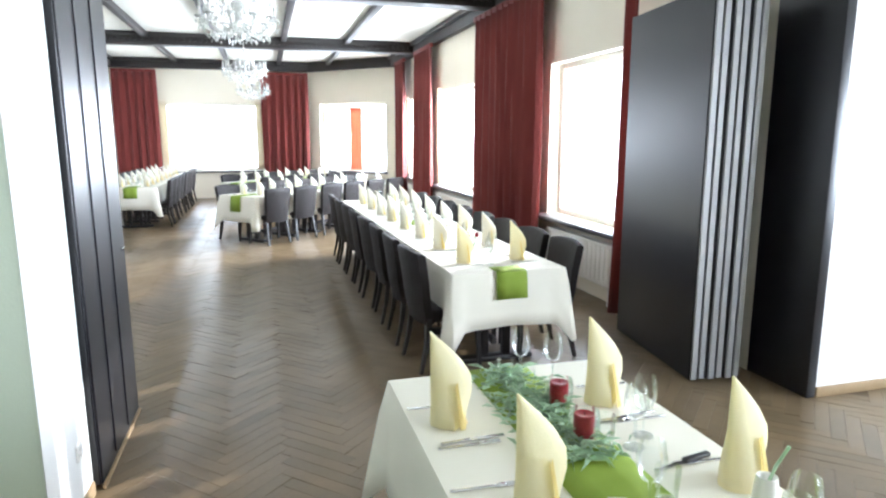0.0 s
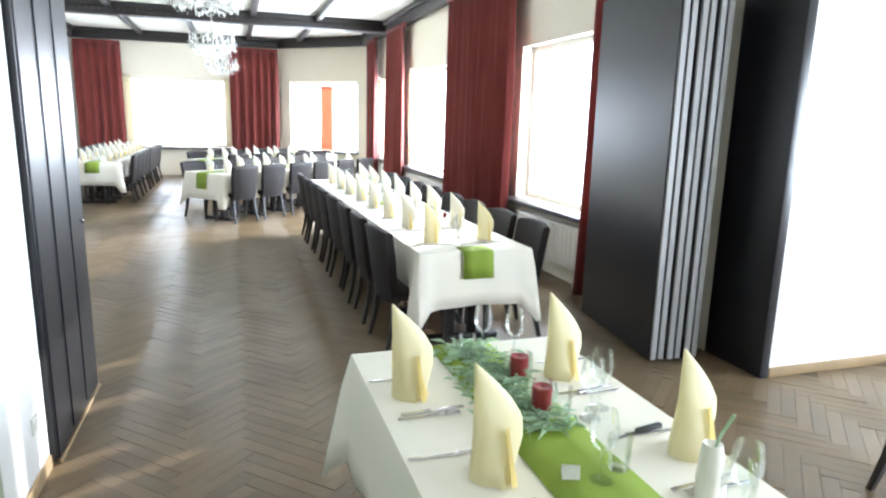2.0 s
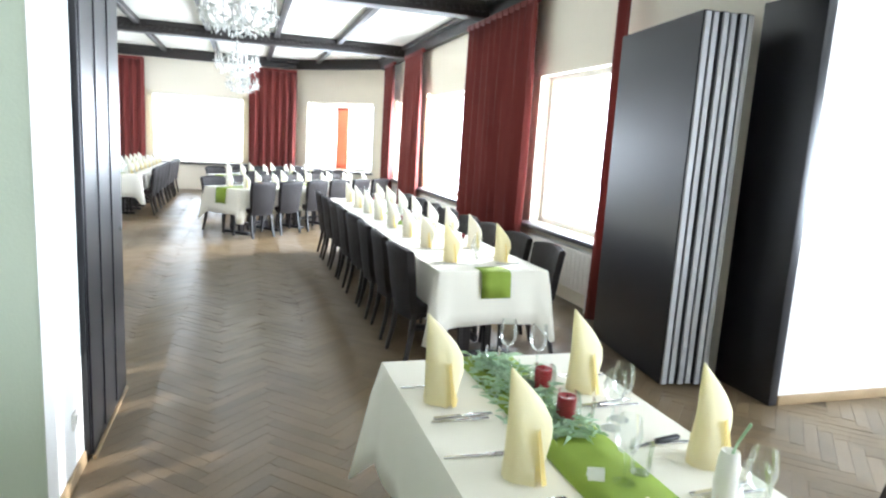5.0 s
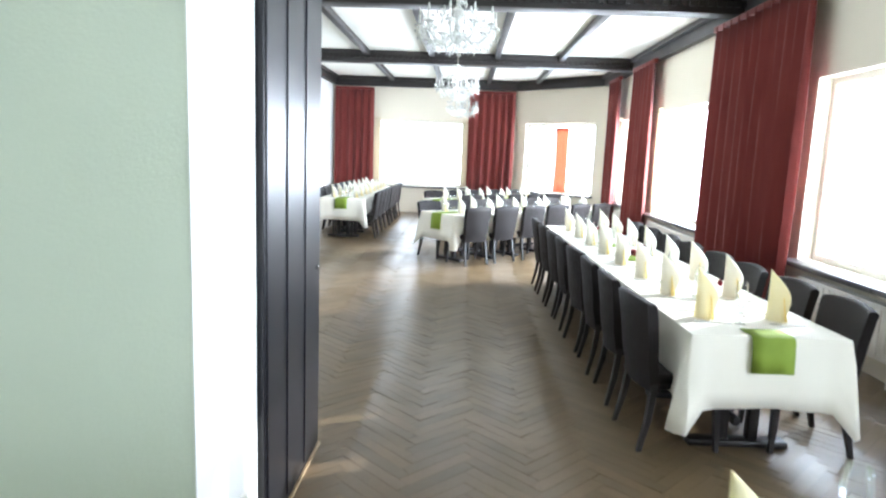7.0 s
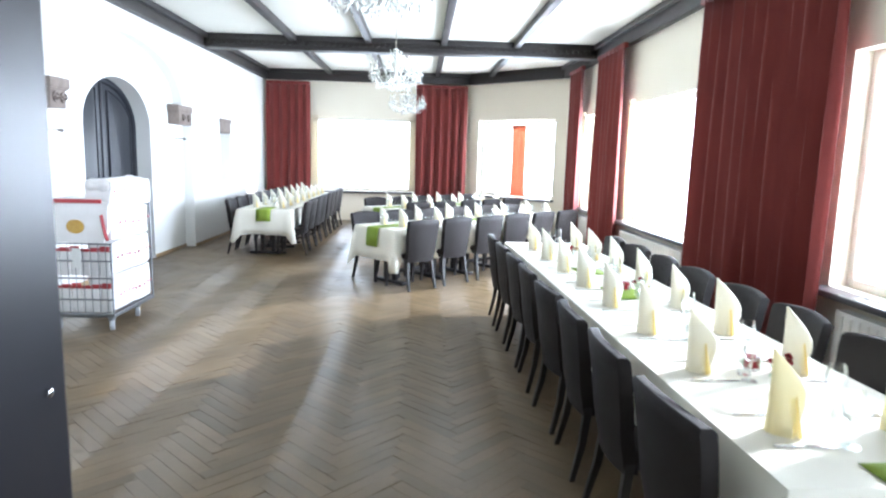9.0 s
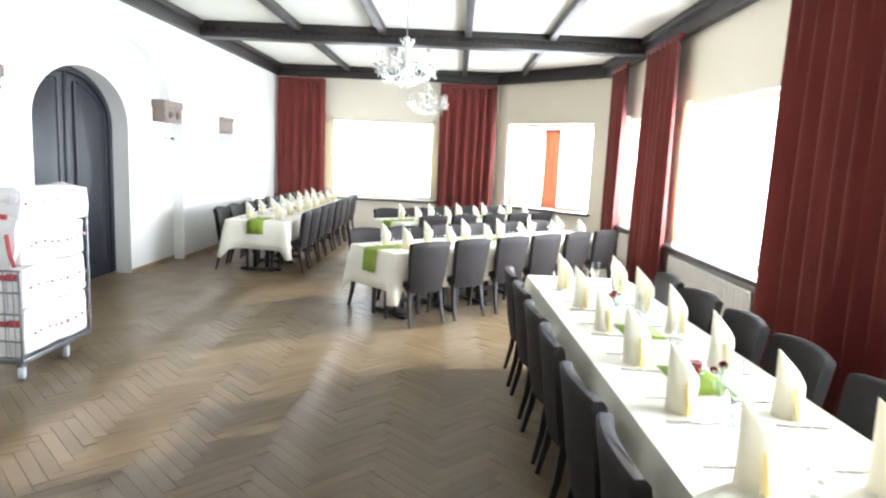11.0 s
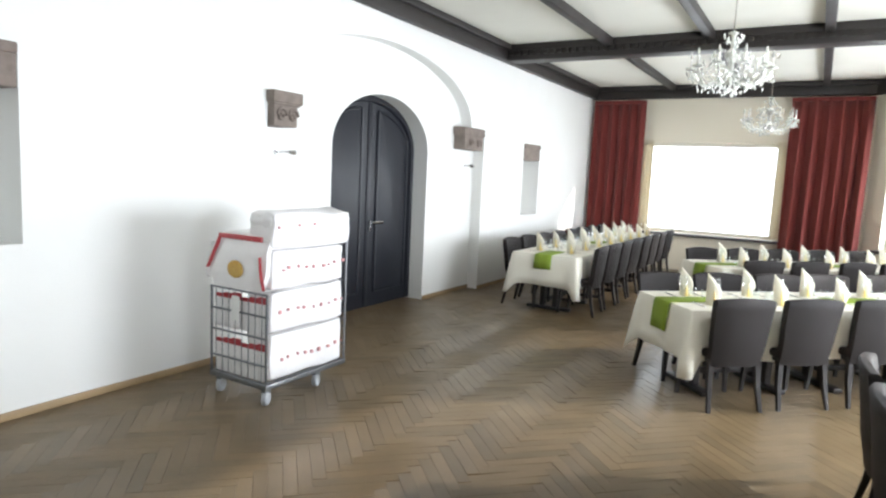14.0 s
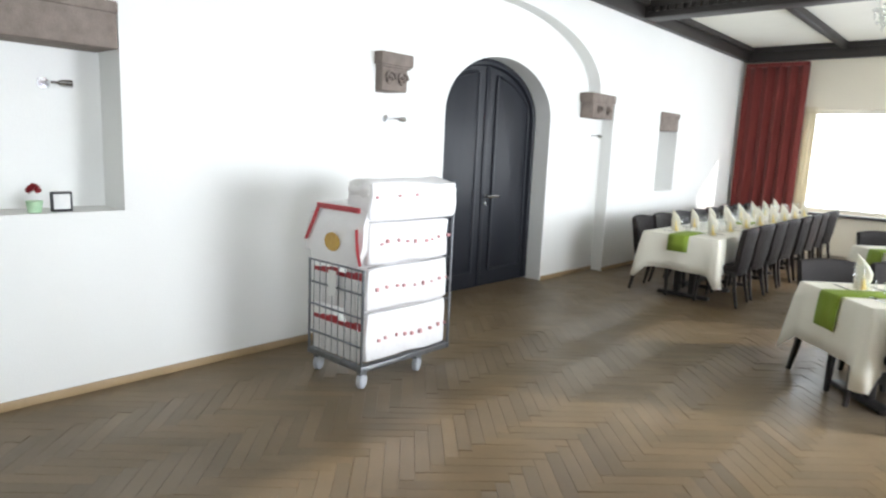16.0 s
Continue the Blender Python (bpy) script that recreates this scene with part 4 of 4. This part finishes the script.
# table beside the window wall
b1 = laid_table((1.96, 4.1), 91.4, 5.3, 0.86, 8, 8, 0.625, 0.39, lambda side, k: k > 0, 0.20, 4, ((0.0, 0.14), (2.45, 2.85), (3.35, 3.65)), 11)
for x, y in ((0.75, 0.02), (2.45, -0.03), (4.0, 0.02)):
    blossom(b1, x, y, 0.13)
    candle_glass(b1, x + 0.28, -0.03, 0.05)
# slanting tables in the middle of the hall
b2 = laid_table((-0.15, 10.57), 42, 3.8, 0.82, 6, 6, 0.62, 0.31, True, 0.25, 3, ((0.0, 0.5), (1.6, 2.2)), 12)
b4 = laid_table((-0.30, 13.55), 42, 3.4, 0.84, 5, 5, 0.62, 0.42, True, 0.2, 3, ((0.0, 0.6), (1.6, 2.2)), 13)
# table along the door wall
b3 = laid_table((-2.1, 12.72), 90, 5.1, 0.86, 8, 8, 0.61, 0.4, True, 0.19, 4, ((0.0, 0.5), (2.0, 2.6)), 14)

# table in the room in front, and its neighbour
b0 = pose(1.18, 2.3, 0, 0, 0, -90)
rnd0 = random.Random(5)
build_table(b0 @ Matrix.Translation((0.8, 0, 0)), 1.58, 0.84)
build_table(b0 @ Matrix.Translation((2.4, 0, 0)), 1.58, 0.84)
tablecloth(b0 @ Matrix.Translation((1.6, 0, 0)), 3.2, 0.88, 0.40, 3)
runner(b0, 0.0, 3.2, 0.15, 0.15, 0.26)
for x, y in ((0.42, -0.32), (0.96, -0.24), (0.40, 0.26), (1.0, 0.35), (1.6, -0.26), (1.62, 0.34), (2.3, -0.28), (2.3, 0.3)):
    side = 1 if y > 0 else -1
    napkin(b0, x, y, 90 + rnd0.uniform(-12, 12), False, 1.08)
    put(FORK, b0 @ Matrix.Translation((x + 0.17, side * 0.30, TOP + 0.0075)) @ pose(0, 0, 0, 0, 0, -90 * side))
    put(KNIFE, b0 @ Matrix.Translation((x + 0.14, side * 0.29, TOP + 0.0075)) @ pose(0, 0, 0, 0, 0, -90 * side + 4))
    put(FORK, b0 @ Matrix.Translation((x - 0.13, side * 0.33, TOP + 0.0075)) @ pose(0, 0, 0, 0, 0, -90 * side - 3))
for x, y in ((0.12, 0.06), (0.2, 0.16), (0.68, 0.25), (0.74, 0.18), (1.06, 0.02), (1.3, 0.25), (1.36, 0.17)):
    put(WINE, b0 @ Matrix.Translation((x, y, TOP + 0.0095)))
for x, y in ((0.16, -0.02), (0.70, 0.10), (1.02, 0.10), (1.4, 0.06)):
    put(WATER, b0 @ Matrix.Translation((x, y, TOP + 0.0115)))
candle_glass(b0, 0.40, 0.09)
candle_glass(b0, 0.66, 0.05)
candle_glass(b0, 1.45, 0.0)
vs = thing("stem_vase", b0 @ Matrix.Translation((1.2, 0.24, TOP + 0.008)), "slim white vase holding one green stalk on the tablecloth", "vase")
part("body", lathe([(0.0, 0.0), (0.030, 0.001), (0.033, 0.06), (0.028, 0.12), (0.024, 0.15), (0.020, 0.15), (0.0, 0.13)], 16), RADWHITE, vs)
part("stalk", tube([(0, 0, 0.12), (0.012, 0.01, 0.18), (0.035, 0.02, 0.24)], 0.004, 6), SPRIG, vs, "green stalk")
kn = thing("steak_knife", b0 @ Matrix.Translation((0.86, 0.27, TOP + 0.0075)) @ pose(0, 0, 0, 0, 0, -80), "steak knife with a black handle on the tablecloth", "knife")
part("blade", bx((0.0, -0.008, 0.001), (0.11, 0.008, 0.003), 0.001), STEEL, kn)
part("handle", bx((-0.10, -0.010, 0.0), (0.0, 0.010, 0.014), 0.004), BLACKPLASTIC, kn, "black handle")
for x, y in ((1.03, -0.05), (0.5, -0.05)):
    cd = thing("place_card", b0 @ Matrix.Translation((x, y, TOP + 0.014)) @ pose(0, 0, 0, 0, 0, 70), "small white folded place card", "card", "place cards")
    for sgn in (-1, 1):
        part("flap", bx((-0.025, -0.0008, 0.0), (0.022, 0.0008, 0.034), 0.0, pose(0, sgn * 0.012, 0, sgn * 14, 0, 0)), PAPER, cd)
bm = bmesh.new()
sprigs(bm, 560, 0.02, 0.80, 0.062, random.Random(8))
solid("loose_sprigs", bm, FROSTED, "loose frosted green grass sprigs scattered along the runner", "sprigs", "", "stuff", at=b0, smooth=None)
b5 = pose(3.2, 1.36, 0, 0, 0, -90)
build_table(b5 @ Matrix.Translation((0.9, 0, 0)), 1.78, 0.84)
tablecloth(b5 @ Matrix.Translation((0.9, 0, 0)), 1.8, 0.88, 0.40, 4)
runner(b5, 0.0, 1.8, 0.15, 0.15)
for x in (0.42, 1.02):
    for side in (-1, 1):
        setting(b5, x, side * 0.28, side, rnd0, face=-90)
chair(3.37, 1.64, 180)


# ---------------------------------------------------------------- roll cage with wrapped linen
def roll_cage():
    x0, x1, y0, y1 = -2.97, -2.37, 8.2, 9.08
    g = thing("roll_cage", Matrix.Translation((0, 0, 0)), "galvanised wire roll cage standing on castors by the wall", "roll cage")
    base = bmesh.new()
    box(base, (x0, y0, 0.13), (x1, y0 + 0.03, 0.17), 0.004)
    box(base, (x0, y1 - 0.03, 0.13), (x1, y1, 0.17), 0.004)
    box(base, (x0, y0 + 0.03, 0.13), (x0 + 0.03, y1 - 0.03, 0.17), 0.004)
    box(base, (x1 - 0.03, y0 + 0.03, 0.13), (x1, y1 - 0.03, 0.17), 0.004)
    part("base_frame", base, GALV, g)
    for k in range(9):
        x = x0 + 0.06 + k * 0.06
        part("base_bar", tube([(x, y0 + 0.02, 0.16), (x, y1 - 0.02, 0.16)], 0.005), GALV, g)
    for cx, cy in ((x0 + 0.06, y0 + 0.06), (x1 - 0.05, y0 + 0.05), (x0 + 0.06, y1 - 0.25), (x1 - 0.05, y1 - 0.3)):
        c = part("castor", bx((cx - 0.022, cy - 0.03, 0.09), (cx + 0.022, cy + 0.03, 0.131), 0.004), GALV, g)
        w = lathe([(0.0, -0.018), (0.045, -0.022), (0.055, -0.014), (0.055, 0.014), (0.045, 0.022), (0.0, 0.018)], 18)
        bmesh.ops.transform(w, matrix=pose(cx, cy, 0.055, 0, 90, 25), verts=w.verts[:])
        part("wheel", w, RUBBER, c, "pale grey castor wheel")
    for y, h in ((y0 + 0.01, 0.82), (y1 - 0.01, 1.36)):
        for x in (x0 + 0.012, x1 - 0.012):
            part("post", tube([(x, y, 0.15), (x, y, h)], 0.0095, 8), GALV, g)
        for z in (0.30, 0.50, 0.66, h):
            part("rail", tube([(x0, y, z), (x1, y, z)], 0.008), GALV, g)
        for k in range(8):
            x = x0 + 0.06 + k * (x1 - x0 - 0.12) / 7
            part("wire", tube([(x, y, 0.16), (x, y, h)], 0.0032), GALV, g)
    for z in (0.17, 0.53, 0.84, 1.14):
        part("strap", tube([(x1 + 0.004, y0 + 0.03, z), (x1 + 0.010, (y0 + y1) / 2, z - 0.004), (x1 + 0.004, y1 - 0.01, z)], 0.0025), GALV, g)
    part("label_card", bx((x0 + 0.25, y0 - 0.012, 0.60), (x0 + 0.33, y0 - 0.008, 0.78)), PAPER, g, "white paper label tied to the wires")
    return x0, x1, y0, y1


cx0, cx1, cy0, cy1 = roll_cage()


def bale(lo, hi, seed, round_off=0.02, lumps=0.022):
    """A soft wrapped bundle: a rounded block with an uneven skin."""
    t = bmesh.new()
    box(t, lo, hi, round_off)
    bmesh.ops.subdivide_edges(t, edges=t.edges[:], cuts=3, use_grid_fill=True)
    for v in t.verts:
        v.co += Vector(noise.noise_vector(v.co * 6 + Vector((seed, 0, 0)))) * lumps
    return t


zs = (0.176, 0.53, 0.84, 1.13, 1.39)
for k in range(4):
    y1 = cy1 - 0.05 + (0.05 if k == 3 else 0.0)
    o = thing("wrapped_bale", Matrix.Identity(4), "white plastic-wrapped bale of linen stacked in the roll cage", "bale", "wrapped bales")
    part("wrapping", bale((cx0 + 0.35, cy0 + 0.05, zs[k] + 0.004), (cx1 - 0.012 + 0.015 * (k == 3), y1, zs[k + 1] - 0.002), k), WRAP, o, smooth=70)
    if k == 3:
        part("cover_sheet", bale((cx0 + 0.34, cy0 + 0.04, 1.27), (cx1 + 0.004, y1 + 0.045, 1.41), 9, 0.065, 0.034), WRAP, o, "loose white sheet folded over the top", smooth=70)
    rnd = random.Random(k)
    for q in range(9 if k < 3 else 3):
        y = cy0 + 0.10 + q * 0.085 + rnd.uniform(-0.02, 0.02) + (0.03 if k < 3 else 0.1 * q)
        z, w = zs[k] + 0.14 + 0.012 * math.sin(q) + (0.02 if k == 3 else 0), rnd.uniform(0.008, 0.026)
        part("print", bx((cx1 - 0.03, y, z), (cx1 + 0.006 + 0.012 * (k == 3), y + w, z + rnd.uniform(0.012, 0.03)), 0.002), PINKPRINT, o, "small faded red print on the wrap")
for k in range(2):
    o = thing("packet_row", Matrix.Identity(4), "row of white packets with red tops in the roll cage", "packets", "packet rows")
    for q in range(6):
        x = cx0 + 0.03 + q * 0.09
        z0 = (0.176, 0.52)[k]
        pk = part("packet", bx((x, cy0 + 0.03, z0), (x + 0.082, cy0 + 0.045 + 0.0, z0 + 0.22), 0.004), WRAP, o)
        part("red_top", bx((x, cy0 + 0.028, z0 + 0.222), (x + 0.082, cy0 + 0.046, z0 + 0.225 + 0.024 + 0.012 * (q % 3)), 0.004), REDPRINT, pk, "red printed top")
bg = thing("carrier_bag", Matrix.Identity(4), "white printed bag with red trim lying on the roll cage", "bag")
bmb = bmesh.new()
loops = []
for z, a, c, d in ((0.83, 0.02, 0.33, 0.02), (0.95, 0.0, 0.36, 0.0), (1.10, 0.03, 0.36, 0.02), (1.22, 0.07, 0.36, 0.05), (1.235, 0.08, 0.355, 0.06)):
    loops.append([(cx0 + a, cy0 + d, z), (cx0 + (a + c * 1.58) / 2, cy0 + d - 0.02, z), (cx0 + c * 1.58, cy0 + d, z), (cx0 + c * 1.58, cy0 + 0.5, z), (cx0 + a, cy0 + 0.5, z)])
rings(bmb, loops)
bmesh.ops.recalc_face_normals(bmb, faces=bmb.faces[:])
bmesh.ops.subdivide_edges(bmb, edges=bmb.edges[:], cuts=2, use_grid_fill=True)
for v in bmb.verts:
    v.co += Vector(noise.noise_vector(v.co * 9)) * 0.012
part("body", bmb, WRAP, bg, smooth=70)
part("red_band", bx((cx0 + 0.08, cy0 + 0.012, 1.19), (cx0 + 0.52, cy0 + 0.032, 1.225), 0.004), REDPRINT, bg, "red printed top band")
def gusset(pts, w):
    """A flat creased strip hanging along points on the bag's front."""
    bm = bmesh.new()
    rings(bm, [[(x - w, y, z), (x, y - 0.012, z + 0.006), (x + w, y, z + 0.012), (x, y + 0.006, z)] for x, y, z in pts])
    bmesh.ops.recalc_face_normals(bm, faces=bm.faces[:])
    return bm


part("gusset", gusset([(cx0 + 0.08, cy0 + 0.03, 1.20), (cx0 + 0.065, cy0 + 0.006, 1.12), (cx0 + 0.035, cy0 - 0.008, 1.04), (cx0 - 0.005, cy0 - 0.012, 0.96)], 0.024), REDPRINT, bg, "red printed side gusset")
part("gusset", gusset([(cx0 + 0.525, cy0 - 0.004, 1.08), (cx0 + 0.54, cy0 - 0.012, 1.0), (cx0 + 0.555, cy0 - 0.014, 0.92), (cx0 + 0.575, cy0 - 0.01, 0.85)], 0.015), REDPRINT, bg, "red printed side gusset")
part("side_flap", gusset([(cx0 + 0.03, cy0 + 0.03, 1.15), (cx0 - 0.0, cy0 + 0.02, 1.02), (cx0 - 0.01, cy0 + 0.02, 0.88)], 0.045), WRAP, bg)
yl = lathe([(0.0, 0.0), (0.08, 0.002), (0.08, 0.008), (0.0, 0.01)], 16)
bmesh.ops.transform(yl, matrix=pose(cx0 + 0.30, cy0 - 0.018, 0.98, 90, 0, 0) @ Matrix.Diagonal((1, 0.8, 1, 1)), verts=yl.verts[:])
part("printed_picture", yl, YELPRINT, bg, "round ochre printed picture")

# objects in the near niche
fl = thing("flower_pot", Matrix.Translation((WL - 0.08, 6.70, 1.15)), "small red flower in a dark glass pot in the niche", "flowers")
part("pot", lathe([(0.0, 0.0), (0.035, 0.001), (0.045, 0.07), (0.042, 0.07), (0.0, 0.05)], 14), SPRIG, fl)
b = bmesh.new()
rf = random.Random(3)
for q in range(40):
    a, e = rf.uniform(0, 6.28), rf.uniform(-0.3, 1.5)
    d = Vector((math.cos(a) * math.cos(e), math.sin(a) * math.cos(e), math.sin(e)))
    s1 = d.orthogonal().normalized() * 0.018
    c = Vector((0, 0, 0.13))
    b.faces.new([b.verts.new(p) for p in (c, c + d * 0.03 + s1, c + d * 0.045, c + d * 0.03 - s1)])
part("bloom", b, REDWAX, fl, smooth=None)
for yy in (6.84, 15.2):
    dec = thing("small_picture_frame", Matrix.Translation((WL - 0.07, yy, 1.152 if yy < 10 else 1.102)), "small dark framed ornament standing in the niche", "ornament", "niche ornaments")
    part("frame", bx((-0.012, -0.06, 0.0), (0.012, 0.06, 0.12), 0.006), BLACKPLASTIC, dec)
    part("picture", bx((0.011, -0.045, 0.015), (0.015, 0.045, 0.105), 0.001), PAPER, dec)


# ---------------------------------------------------------------- herringbone parquet
def parquet():
    L, W, G = 0.48, 0.08, 0.0004
    s45 = math.sqrt(0.5)
    blocks = []
    for k in range(-180, 300):
        for q in range(-42, 44):
            # two families of blocks in a staircase lattice
            for cx, cy, hx, hy in ((k * W + L / 2, k * W, L / 2, W / 2), (k * W - W / 2, k * W - W / 2 + L / 2, W / 2, L / 2)):
                cx, cy = cx + q * L, cy - q * L
                x, y = (cx - cy) * s45, (cx + cy) * s45
                blocks.append((x, y, hx, hy))
    out = []
    for x, y, hx, hy in blocks:
        if 3.2 < y < FAR + 0.2 and WL - 0.4 < x < WR + 0.2 or NY0 - 0.2 < y <= 3.2 and NX0 - 0.2 < x < NX1 + 0.2:
            out.append((x, y, hx - G, hy - G))
    return out


def block_geometry(hx, hy):
    """The corners of one block, turned 45 degrees, with a small chamfer."""
    s, c = math.sqrt(0.5), 0.0006
    v = []
    for ax, ay, z in ((hx, hy, -0.005), (hx - c, hy - c, 0.0)):
        for sx, sy in ((-1, -1), (1, -1), (1, 1), (-1, 1)):
            x, y = sx * ax, sy * ay
            v.append(((x - y) * s, (x + y) * s, z))
    f = [(4, 5, 6, 7), (0, 1, 5, 4), (1, 2, 6, 5), (2, 3, 7, 6), (3, 0, 4, 7)]
    return v, f


def grain(me):
    """u runs across each block, v along it."""
    layer = me.uv_layers.new(name="grain")
    co = np.empty(len(me.vertices) * 3)
    me.vertices.foreach_get("co", co)
    co = co.reshape(-1, 3)
    li = np.empty(len(me.loops), dtype=np.int32)
    me.loops.foreach_get("vertex_index", li)
    base = (li // 8) * 8
    across = co[base + 3, :2] - co[base, :2]
    along = co[base + 1, :2] - co[base, :2]
    swap = (np.hypot(*across.T) > np.hypot(*along.T))[:, None]
    across, along = np.where(swap, along, across), np.where(swap, across, along)
    d = co[li, :2] - co[base, :2]
    unit = lambda v: v / np.hypot(*v.T)[:, None]
    uv = np.stack([(d * unit(across)).sum(1), (d * unit(along)).sum(1)], 1)
    layer.data.foreach_set("uv", uv.astype(np.float32).ravel())


floor_ob = bpy.data.objects["floor"]
meshes = {}
verts, faces, single = [], [], 0
tilt = random.Random(77)
for x, y, hx, hy in parquet():
    v, f = block_geometry(hx, hy)
    near = -0.9 < x < 0.9 and 6.2 < y < 8.9
    if near and single < 300:
        key = hx > hy
        if key not in meshes:
            meshes[key] = bpy.data.meshes.new("parquet_block")
            meshes[key].from_pydata(v, [], f)
            grain(meshes[key])
            meshes[key].materials.append(PARQUET)
        ob = new("parquet_block", meshes[key])
        ob.parent, ob.location = floor_ob, (x, y, 0)
        ob.rotation_euler = (tilt.gauss(0, 0.0045), tilt.gauss(0, 0.0045), 0)
        single += 1
    else:
        o = len(verts)
        ta, tb = tilt.gauss(0, 0.0045), tilt.gauss(0, 0.0045)
        verts += [(a + x, b + y, c + ta * b - tb * a) for a, b, c in v]
        faces += [tuple(i + o for i in q) for q in f]
me = bpy.data.meshes.new("parquet_blocks")
me.from_pydata(verts, [], faces)
grain(me)
me.materials.append(PARQUET)
rest = new("parquet_blocks", me)
rest.parent = floor_ob
rest["kind"] = "stuff"
